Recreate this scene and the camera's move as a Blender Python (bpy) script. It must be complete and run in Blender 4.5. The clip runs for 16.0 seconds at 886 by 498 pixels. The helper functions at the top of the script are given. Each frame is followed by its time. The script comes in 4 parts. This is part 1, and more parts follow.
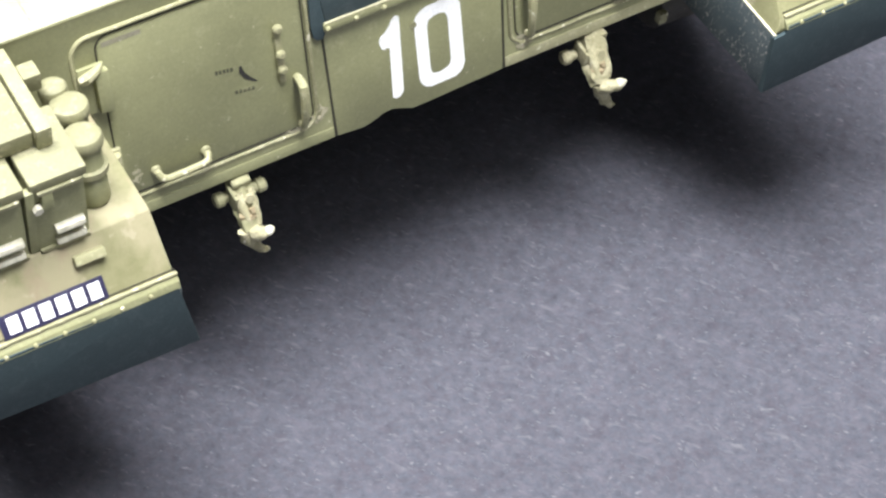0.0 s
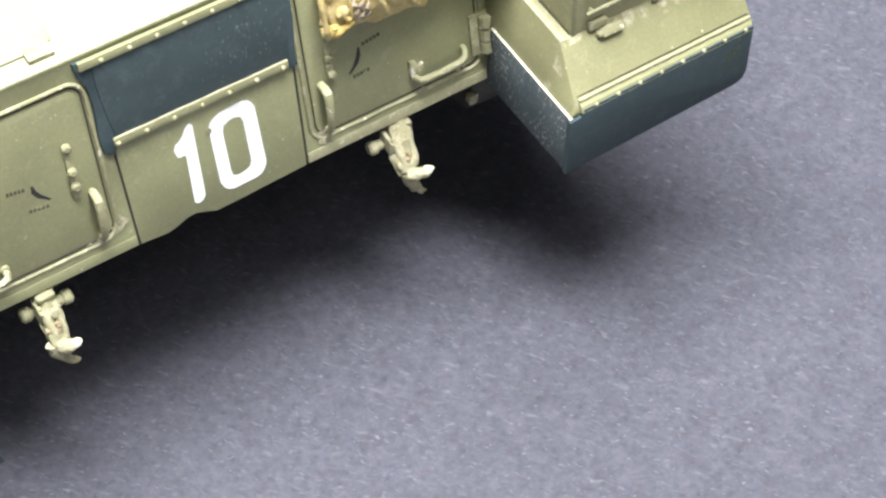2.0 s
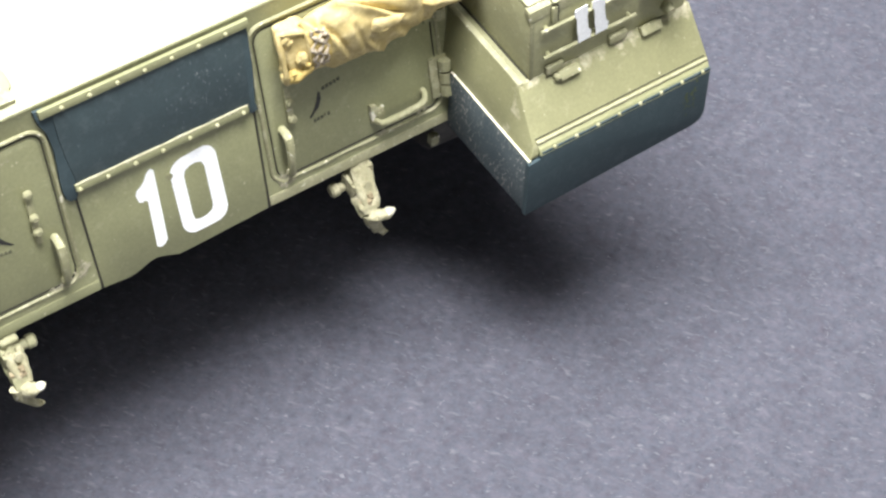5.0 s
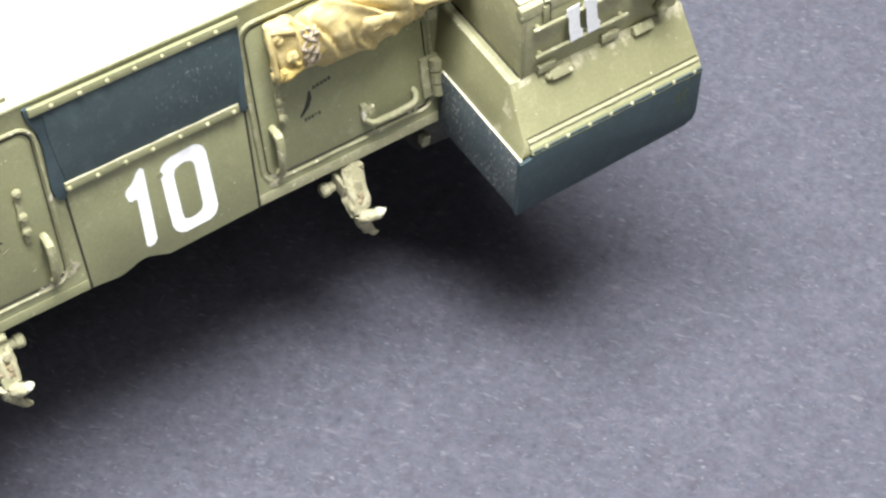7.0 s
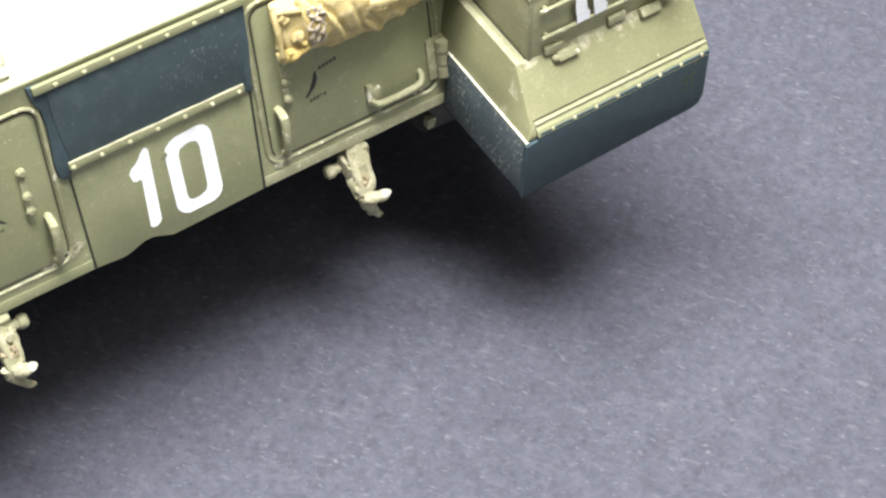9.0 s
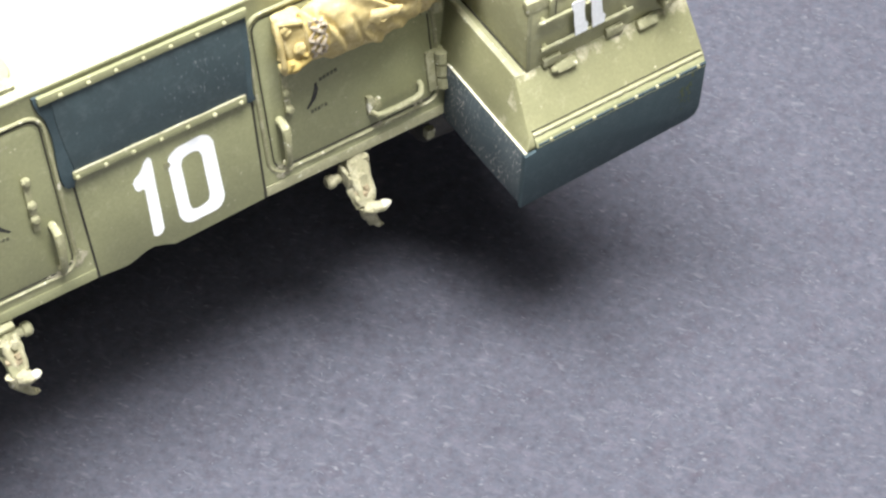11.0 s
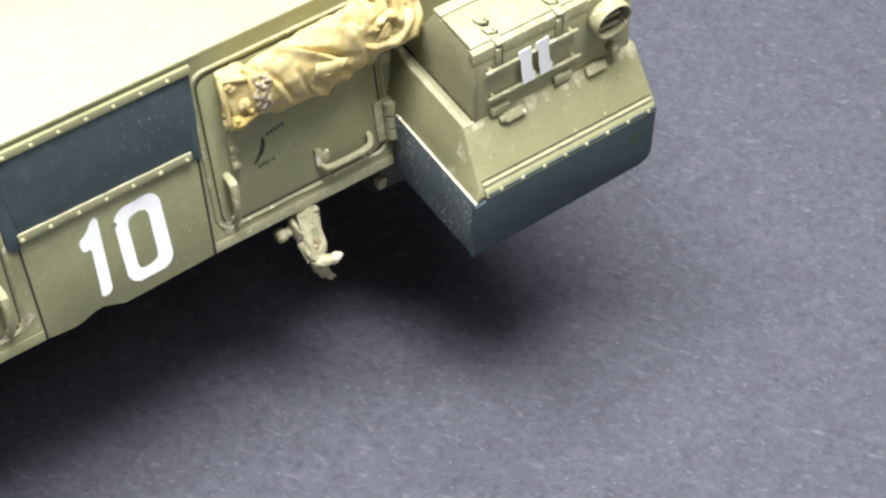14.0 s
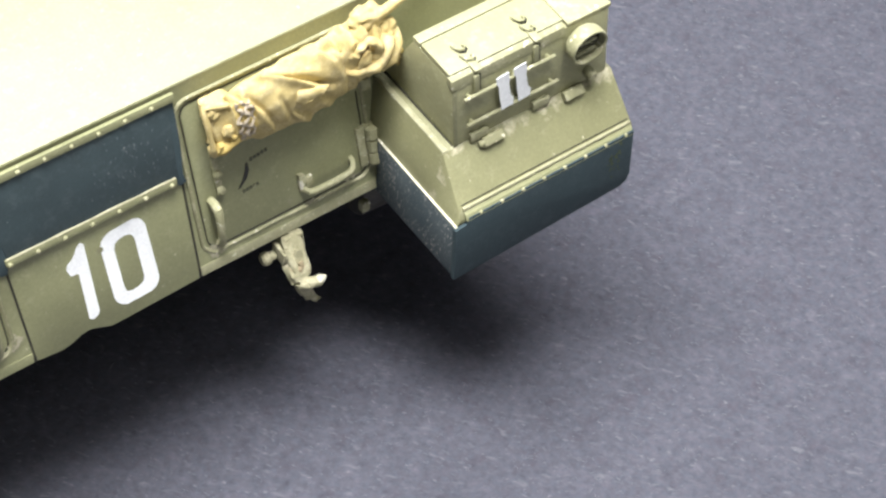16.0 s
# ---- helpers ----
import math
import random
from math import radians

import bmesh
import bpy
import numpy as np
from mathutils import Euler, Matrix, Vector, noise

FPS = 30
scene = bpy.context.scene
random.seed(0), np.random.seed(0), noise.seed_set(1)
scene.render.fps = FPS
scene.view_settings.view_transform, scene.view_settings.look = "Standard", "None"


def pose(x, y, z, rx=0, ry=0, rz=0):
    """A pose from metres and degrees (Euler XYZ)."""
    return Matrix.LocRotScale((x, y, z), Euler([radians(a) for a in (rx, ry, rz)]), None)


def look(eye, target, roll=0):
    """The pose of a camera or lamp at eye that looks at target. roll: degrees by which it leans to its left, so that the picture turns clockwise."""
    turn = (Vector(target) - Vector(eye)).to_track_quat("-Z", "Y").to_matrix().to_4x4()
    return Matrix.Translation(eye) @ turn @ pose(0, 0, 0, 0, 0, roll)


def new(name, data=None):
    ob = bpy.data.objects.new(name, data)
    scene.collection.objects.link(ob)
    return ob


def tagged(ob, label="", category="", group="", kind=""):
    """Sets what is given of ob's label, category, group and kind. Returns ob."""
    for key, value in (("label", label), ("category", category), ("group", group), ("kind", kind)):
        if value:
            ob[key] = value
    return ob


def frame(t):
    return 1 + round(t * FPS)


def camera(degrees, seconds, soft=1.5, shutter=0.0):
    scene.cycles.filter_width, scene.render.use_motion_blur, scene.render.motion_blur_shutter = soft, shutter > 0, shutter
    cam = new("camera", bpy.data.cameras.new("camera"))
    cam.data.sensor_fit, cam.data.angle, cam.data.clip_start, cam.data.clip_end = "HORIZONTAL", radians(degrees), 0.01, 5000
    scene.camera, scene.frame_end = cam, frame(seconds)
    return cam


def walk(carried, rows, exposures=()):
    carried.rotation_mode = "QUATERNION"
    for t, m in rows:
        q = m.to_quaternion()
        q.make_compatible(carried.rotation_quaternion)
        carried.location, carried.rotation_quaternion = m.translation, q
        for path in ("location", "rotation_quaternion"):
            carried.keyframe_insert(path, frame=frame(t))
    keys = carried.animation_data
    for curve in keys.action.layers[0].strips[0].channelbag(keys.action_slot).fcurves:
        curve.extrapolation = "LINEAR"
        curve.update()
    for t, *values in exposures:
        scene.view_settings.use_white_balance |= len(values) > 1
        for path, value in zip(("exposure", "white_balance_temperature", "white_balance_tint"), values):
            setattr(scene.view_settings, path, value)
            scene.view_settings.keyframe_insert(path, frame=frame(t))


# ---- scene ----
# ---------- camera ----------
cam = camera(23.07, 16.0, soft=2.5)
PATH = (
    (0.0, -0.06657, -0.09301, 0.16312, 35.496, -4.867, -30.813),
    (0.5, -0.06087, -0.09273, 0.16575, 35.065, -3.987, -31.827),
    (1.0, -0.05589, -0.09331, 0.16723, 34.975, -3.552, -32.705),
    (1.5, -0.05296, -0.09444, 0.16974, 35.074, -3.542, -33.106),
    (2.0, -0.05153, -0.09495, 0.17060, 35.361, -3.473, -33.690),
    (2.5, -0.04991, -0.09564, 0.17444, 35.093, -3.140, -33.839),
    (3.0, -0.04924, -0.09537, 0.17351, 35.361, -3.305, -33.942),
    (3.5, -0.04969, -0.09571, 0.17378, 35.616, -3.378, -34.102),
    (4.0, -0.04943, -0.09588, 0.17363, 35.844, -3.383, -34.201),
    (6.5, -0.04934, -0.09561, 0.17271, 35.968, -3.797, -34.017),
    (7.0, -0.04975, -0.09573, 0.17219, 36.147, -3.837, -34.303),
    (7.5, -0.04998, -0.09585, 0.17159, 36.101, -3.985, -34.162),
    (8.0, -0.05026, -0.09566, 0.17182, 36.061, -3.980, -34.114),
    (8.5, -0.05001, -0.09570, 0.17094, 35.924, -3.949, -34.093),
    (11.0, -0.05134, -0.09672, 0.17246, 36.278, -4.097, -34.122),
    (11.5, -0.05091, -0.09744, 0.17295, 36.461, -4.022, -34.279),
    (12.0, -0.05117, -0.09730, 0.17299, 36.433, -4.123, -34.310),
    (12.5, -0.04941, -0.09721, 0.17436, 36.268, -3.593, -34.544),
    (13.0, -0.04676, -0.09692, 0.17579, 36.317, -3.167, -34.782),
    (13.5, -0.04632, -0.09697, 0.17710, 36.520, -3.276, -35.078),
    (14.0, -0.04762, -0.09540, 0.17306, 36.864, -3.753, -35.507),
    (14.5, -0.04647, -0.09773, 0.17597, 36.886, -3.249, -35.433),
    (15.0, -0.04772, -0.09722, 0.17600, 37.070, -3.597, -35.510),
    (15.5, -0.04655, -0.09756, 0.17604, 37.097, -3.376, -35.577),
    (16.0, -0.04677, -0.09796, 0.17633, 37.271, -3.420, -35.564),
)
walk(cam, [(t, pose(x, y, z, a, b, c)) for t, x, y, z, a, b, c in PATH],
     exposures=((0.0, -0.13), (0.5, -0.01), (1.5, 0.08), (2.5, 0.05), (4.0, -0.05), (7.0, -0.04), (11.5, 0.0), (12.3, -0.01), (13.0, -0.2), (16.0, -0.28)))

# ---------- world and lamps ----------
world = bpy.data.worlds.new("room_air")
scene.world = world
world.use_nodes = True
world.node_tree.nodes["Background"].inputs[0].default_value = (0.75, 0.8, 0.9, 1)
world.node_tree.nodes["Background"].inputs[1].default_value = 0.05


def area_lamp(name, eye, target, wide, deep, watts, colour):
    data = bpy.data.lights.new(name, "AREA")
    data.shape, data.size, data.size_y, data.energy, data.color = "RECTANGLE", wide, deep, watts, colour
    ob = new(name, data)
    ob.matrix_world = look(eye, target)
    return ob


# a strip lamp over the model, a small hanging lamp behind it, one before it and an added low fill lamp
STRIP = ((-0.052, 0.034, 0.51), -48.4, 0.385, 0.12)
SPOTS = (
    ((0.158, 0.165, 0.51), 0.13, 0.13, 2.0, "small black square lamp hanging behind the model"),
    ((0.120, -0.222, 0.51), 0.15, 0.15, 0.5, "small black square lamp hanging before the model"),
    # no such lamp is known: added low to brighten the front faces
    ((0.035, -0.275, 0.052), 0.20, 0.05, 0.135, "black flat fill lamp added low before the model"),
)
AIM = (0.0, 0.0, 0.02)
WARM = (1.0, 0.992, 0.985)
strip_light = area_lamp("strip_light", STRIP[0], (STRIP[0][0], STRIP[0][1], 0.0), STRIP[2], STRIP[3], 11.2, WARM)
strip_light.matrix_world = pose(*STRIP[0], 0, 0, STRIP[1])
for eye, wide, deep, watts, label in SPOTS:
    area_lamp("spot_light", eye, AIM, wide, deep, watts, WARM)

# ---------- sizes of the model, in millimetres above its hull's lower edge ----------
MM = 0.001
Z0 = 24.38          # hull's lower edge above the card
K = 0.2925          # backward lean of the front plate
LEN = math.sqrt(1 + K * K)


def mm(x, y, z):
    return Vector((x * MM, y * MM, (z + Z0) * MM))


def on_plate(x, z, out=0.0):
    """A point of the leaning front plate at height z, moved out of it by so many millimetres."""
    return Vector((x, K * z - out / LEN, z + out * K / LEN))


SLOPE_A, SLOPE_B = (-10.95, 7.2), (-7.25, 11.1)    # y, z of the fender's front slope


def on_slope(x, s, out=0.0):
    """A point of the fender's slope, s from 0 below to 1 above."""
    (ya, za), (yb, zb) = SLOPE_A, SLOPE_B
    n = Vector((0, -(zb - za), yb - ya)).normalized()
    return Vector((x, ya + (yb - ya) * s, za + (zb - za) * s)) + n * out


# ---------- materials ----------
def nodes_of(name):
    m = bpy.data.materials.new(name)
    m.use_nodes = True
    nt = m.node_tree
    return m, nt, nt.nodes["Principled BSDF"]


def add(nt, kind, **values):
    n = nt.nodes.new(kind)
    for key, value in values.items():
        if key in n.inputs:
            n.inputs[key].default_value = value
    return n


def noise_tex(nt, scale, detail=4.0, rough=0.6, stretch=(1, 1, 1)):
    co = add(nt, "ShaderNodeTexCoord")
    mp = add(nt, "ShaderNodeMapping", Scale=stretch)
    tx = add(nt, "ShaderNodeTexNoise", Scale=scale, Detail=detail, Roughness=rough)
    nt.links.new(co.outputs["Object"], mp.inputs[0])
    nt.links.new(mp.outputs[0], tx.inputs[0])
    return tx


def ramp(nt, source, stops):
    r = add(nt, "ShaderNodeValToRGB")
    while len(r.color_ramp.elements) < len(stops):
        r.color_ramp.elements.new(0.5)
    for e, (p, c) in zip(r.color_ramp.elements, stops):
        e.position, e.color = p, (*c, 1) if len(c) == 3 else c
    nt.links.new(source, r.inputs[0])
    return r


def mix(nt, fac, a, b):
    n = nt.nodes.new("ShaderNodeMix")
    n.data_type = "RGBA"
    nt.links.new(fac, n.inputs[0])
    for side, v in ((6, a), (7, b)):
        if isinstance(v, tuple):
            n.inputs[side].default_value = (*v, 1)
        else:
            nt.links.new(v, n.inputs[side])
    return n.outputs[2]


def bump(nt, height, bsdf, strength, distance):
    b = add(nt, "ShaderNodeBump", Strength=strength, Distance=distance)
    nt.links.new(height, b.inputs["Height"])
    nt.links.new(b.outputs[0], bsdf.inputs["Normal"])


def worn_paint(name, base, dust, chip, dust_from, chip_from, rough=0.46, grain=1.0, specks=1600):
    """Brushed scale-model paint: soft mottling, dry dust, small chips and specks."""
    m, nt, p = nodes_of(name)
    broad = noise_tex(nt, 120, 3, 0.6)
    fine = noise_tex(nt, 900, 5, 0.65)
    speck = noise_tex(nt, specks, 2, 0.5)
    dark = tuple(c * 0.86 for c in base)
    light = tuple(min(1, c * 1.12) for c in base)
    tone = ramp(nt, broad.outputs[0], [(0.3, dark), (0.7, light)])
    dusty = ramp(nt, fine.outputs[0], [(dust_from, (0, 0, 0)), (dust_from + 0.16, (0.55, 0.55, 0.55))])
    chips = ramp(nt, speck.outputs[0], [(chip_from, (0, 0, 0)), (chip_from + 0.03, (1, 1, 1))])
    c1 = mix(nt, dusty.outputs[0], tone.outputs[0], dust)
    c2 = mix(nt, chips.outputs[0], c1, chip)
    tiny = noise_tex(nt, 3600, 3, 0.7)
    stipple = ramp(nt, tiny.outputs[0], [(0.3, (0.91, 0.91, 0.91)), (0.7, (1.09, 1.09, 1.09))])
    g = nt.nodes.new("ShaderNodeMix")
    g.data_type, g.blend_type = "RGBA", "MULTIPLY"
    g.inputs[0].default_value = 1.0
    nt.links.new(c2, g.inputs[6])
    nt.links.new(stipple.outputs[0], g.inputs[7])
    nt.links.new(g.outputs[2], p.inputs["Base Color"])
    r = ramp(nt, broad.outputs[0], [(0.3, (rough - 0.08,) * 3), (0.7, (rough + 0.1,) * 3)])
    nt.links.new(r.outputs[0], p.inputs["Roughness"])
    p.inputs["Specular IOR Level"].default_value = 0.5
    bump(nt, fine.outputs[0], p, 0.25 * grain, 0.00012)
    return m


OLIVE = (0.230, 0.234, 0.126)
olive = worn_paint("olive_paint", OLIVE, (0.285, 0.285, 0.172), (0.46, 0.44, 0.32), 0.56, 0.735, 0.46, 1.4)
# deck copy of the olive, paler so the colour carries the strong top light
deck_paint = worn_paint("olive_deck_glare_paint", (0.245, 0.248, 0.152), (0.31, 0.31, 0.21), (0.46, 0.44, 0.34), 0.54, 0.75, 0.42, 1.2)
# box copy of the olive, brightened to stand in for light on its front
box_paint = worn_paint("olive_box_paint_brightened", (0.285, 0.282, 0.160), (0.37, 0.362, 0.230), (0.50, 0.48, 0.36), 0.53, 0.73, 0.5, 1.4)
olive_worn = worn_paint("olive_paint_dusty", (0.215, 0.212, 0.122), (0.37, 0.35, 0.235), (0.52, 0.48, 0.36), 0.53, 0.73, 0.7)
olive_edge = worn_paint("olive_paint_drybrushed", (0.262, 0.258, 0.148), (0.44, 0.42, 0.29), (0.60, 0.57, 0.44), 0.50, 0.67, 0.6)
white_tip = worn_paint("drybrushed_pale_paint", (0.40, 0.39, 0.29), (0.62, 0.61, 0.52), (0.78, 0.77, 0.70), 0.46, 0.64, 0.8, 3.0)
rust_tone = worn_paint("brown_pigment", (0.25, 0.205, 0.125), (0.37, 0.32, 0.215), (0.56, 0.52, 0.40), 0.5, 0.66, 0.85, 4.0)
scuffed = worn_paint("scuffed_olive_edge", (0.23, 0.225, 0.125), (0.40, 0.385, 0.27), (0.60, 0.58, 0.48), 0.47, 0.60, 0.7, 2.0, 1300)
pale_edge = worn_paint("pale_rubbed_edge", (0.36, 0.345, 0.235), (0.47, 0.455, 0.34), (0.62, 0.60, 0.50), 0.48, 0.68, 0.75, 1.5)
ridge_paint = worn_paint("rubbed_ridge_paint", (0.265, 0.258, 0.155), (0.34, 0.325, 0.215), (0.46, 0.44, 0.32), 0.47, 0.66, 0.75, 1.8)
edge_glint = worn_paint("grey_edge_glint", (0.215, 0.205, 0.145), (0.27, 0.258, 0.20), (0.34, 0.33, 0.27), 0.45, 0.7, 0.7)
scratch_paint = worn_paint("pale_scratch", (0.30, 0.29, 0.195), (0.38, 0.37, 0.27), (0.5, 0.48, 0.4), 0.5, 0.7, 0.6)
overspray = worn_paint("olive_overspray", (0.060, 0.078, 0.040), (0.085, 0.10, 0.055), (0.14, 0.15, 0.10), 0.5, 0.72, 0.8)
fleck_paint = worn_paint("pale_fleck", (0.12, 0.14, 0.145), (0.2, 0.22, 0.22), (0.3, 0.3, 0.3), 0.5, 0.7, 0.8)
muddy = worn_paint("dusty_hook_paint", (0.25, 0.236, 0.145), (0.45, 0.425, 0.305), (0.58, 0.55, 0.44), 0.475, 0.69, 0.85, 4.0)
rubber = worn_paint("blue_grey_rubber", (0.027, 0.047, 0.055), (0.047, 0.068, 0.076), (0.20, 0.23, 0.23), 0.5, 0.79, 0.75, 2.0)
# lit copy of the rubber: its paler tone carries the shading at the fold
rubber_face = worn_paint("grey_rubber_face_lit", (0.031, 0.050, 0.056), (0.054, 0.074, 0.080), (0.20, 0.23, 0.23), 0.5, 0.79, 0.7, 2.0)
dust_blot = worn_paint("settled_dust", (0.31, 0.295, 0.205), (0.40, 0.375, 0.27), (0.50, 0.47, 0.37), 0.46, 0.68, 0.85, 3.0)
canvas = worn_paint("ochre_canvas", (0.47, 0.375, 0.16), (0.62, 0.53, 0.30), (0.70, 0.62, 0.40), 0.48, 0.78, 0.8, 1.6)
canvas_dark = worn_paint("ochre_canvas_strap", (0.42, 0.315, 0.10), (0.55, 0.45, 0.20), (0.60, 0.51, 0.29), 0.5, 0.78, 0.8, 1.5)
canvas_brown = worn_paint("brown_canvas_shade", (0.20, 0.14, 0.065), (0.30, 0.22, 0.11), (0.42, 0.33, 0.2), 0.5, 0.76, 0.85, 1.5)
cord_paint = worn_paint("pale_cord", (0.37, 0.315, 0.235), (0.46, 0.40, 0.31), (0.52, 0.47, 0.38), 0.5, 0.78, 0.85)
white = worn_paint("white_marking_paint", (0.87, 0.89, 0.92), (0.82, 0.83, 0.83), (0.74, 0.74, 0.70), 0.6, 0.80, 0.5)
black_ink = worn_paint("black_stencil_ink", (0.018, 0.018, 0.016), (0.03, 0.03, 0.025), (0.16, 0.16, 0.10), 0.6, 0.74, 0.6)
faded_ink = worn_paint("faded_stencil_ink", (0.055, 0.056, 0.034), (0.13, 0.13, 0.075), (0.2, 0.2, 0.12), 0.47, 0.66, 0.6)
navy = worn_paint("number_plate_blue", (0.018, 0.017, 0.05), (0.03, 0.03, 0.06), (0.1, 0.1, 0.12), 0.6, 0.8, 0.4)
track_steel = worn_paint("dark_track_steel", (0.030, 0.028, 0.024), (0.07, 0.06, 0.045), (0.12, 0.10, 0.08), 0.55, 0.72, 0.6, 2.0)
dark_gap = worn_paint("dark_wash", (0.022, 0.021, 0.014), (0.03, 0.03, 0.02), (0.05, 0.05, 0.04), 0.7, 0.85, 0.8)


def stained_fender():
    """Olive paint under washes of tan and pinkish dust in large soft patches."""
    m, nt, p = nodes_of("stained_fender_paint")
    big, mid, fine = noise_tex(nt, 120, 5, 0.6), noise_tex(nt, 230, 5, 0.65, (1.0, 0.55, 0.55)), noise_tex(nt, 1000, 4, 0.65)
    spots = noise_tex(nt, 420, 3, 0.6)
    olive_tone = ramp(nt, fine.outputs[0], [(0.3, (0.150, 0.147, 0.072)), (0.7, (0.19, 0.184, 0.098))])
    a = ramp(nt, big.outputs[0], [(0.44, (0, 0, 0)), (0.54, (0.75, 0.75, 0.75))])
    b = ramp(nt, mid.outputs[0], [(0.53, (0, 0, 0)), (0.60, (0.6, 0.6, 0.6))])
    d = ramp(nt, spots.outputs[0], [(0.585, (0, 0, 0)), (0.64, (0.6, 0.6, 0.6))])
    c = mix(nt, a.outputs[0], olive_tone.outputs[0], (0.255, 0.232, 0.148))
    c = mix(nt, b.outputs[0], c, (0.225, 0.180, 0.122))
    c = mix(nt, d.outputs[0], c, (0.30, 0.272, 0.19))
    nt.links.new(c, p.inputs["Base Color"])
    p.inputs["Roughness"].default_value = 0.7
    bump(nt, fine.outputs[0], p, 0.3, 0.00012)
    return m


def dusty_slope():
    """Olive fender paint with tan dust caught in broken patches along the foot of the box."""
    m = worn_paint("olive_paint_with_dust_patches", (0.20, 0.198, 0.105), (0.265, 0.26, 0.16), (0.48, 0.45, 0.34), 0.56, 0.735, 0.5, 1.4, 1700)
    nt = m.node_tree
    p = nt.nodes["Principled BSDF"]
    under = p.inputs["Base Color"].links[0].from_socket
    co, sep = add(nt, "ShaderNodeTexCoord"), add(nt, "ShaderNodeSeparateXYZ")
    nt.links.new(co.outputs["Object"], sep.inputs[0])
    along = add(nt, "ShaderNodeMapRange", **{"From Min": -0.0100, "From Max": -0.0060})
    nt.links.new(sep.outputs[1], along.inputs[0])
    band = ramp(nt, along.outputs[0], [(0.05, (0, 0, 0)), (0.62, (0.32, 0.32, 0.32)), (0.74, (0.30, 0.30, 0.30)), (0.82, (0, 0, 0))])
    patch = noise_tex(nt, 420, 6, 0.72)
    total = nt.nodes.new("ShaderNodeMath")
    total.operation = "ADD"
    nt.links.new(band.outputs[0], total.inputs[0])
    nt.links.new(patch.outputs[0], total.inputs[1])
    where = ramp(nt, total.outputs[0], [(0.80, (0, 0, 0)), (0.90, (0.85, 0.85, 0.85))])
    c = mix(nt, where.outputs[0], under, (0.42, 0.392, 0.28))
    nt.links.new(c, p.inputs["Base Color"])
    return m


def dusty_lit_rubber():
    """Blue-grey rubber, its base lightened to carry side light, under a soft film of dust, with specks in loose
    clusters.
    """
    m, nt, p = nodes_of("dusty_lit_rubber")
    film, cluster, speck, fine = noise_tex(nt, 170, 4, 0.6), noise_tex(nt, 260, 3, 0.6), noise_tex(nt, 3800, 3, 0.6, (1.0, 1.0, 0.55)), noise_tex(nt, 1500, 4, 0.7)
    base = ramp(nt, film.outputs[0], [(0.32, (0.042, 0.062, 0.072)), (0.68, (0.080, 0.101, 0.110))])
    where = ramp(nt, cluster.outputs[0], [(0.385, (0, 0, 0)), (0.58, (1, 1, 1))])
    dots = ramp(nt, speck.outputs[0], [(0.57, (0, 0, 0)), (0.65, (0.85, 0.85, 0.85))])
    both = nt.nodes.new("ShaderNodeMath")
    both.operation = "MULTIPLY"
    nt.links.new(where.outputs[0], both.inputs[0])
    nt.links.new(dots.outputs[0], both.inputs[1])
    c = mix(nt, both.outputs[0], base.outputs[0], (0.40, 0.375, 0.35))
    nt.links.new(c, p.inputs["Base Color"])
    p.inputs["Roughness"].default_value = 0.8
    bump(nt, fine.outputs[0], p, 0.3, 0.00012)
    return m


def silver_material():
    m, nt, p = nodes_of("bare_metal")
    p.inputs["Metallic"].default_value = 0.35
    n = noise_tex(nt, 1200, 3)
    r = ramp(nt, n.outputs[0], [(0.3, (0.46, 0.45, 0.36)), (0.7, (0.74, 0.72, 0.60))])
    nt.links.new(r.outputs[0], p.inputs["Base Color"])
    p.inputs["Roughness"].default_value = 0.42
    return m


def lens_material():
    m, nt, p = nodes_of("lamp_glass")
    p.inputs["Base Color"].default_value = (0.16, 0.16, 0.13, 1)
    p.inputs["Roughness"].default_value = 0.12
    p.inputs["Metallic"].default_value = 0.7
    n = noise_tex(nt, 600, 2)
    bump(nt, n.outputs[0], p, 0.4, 0.0002)
    return m


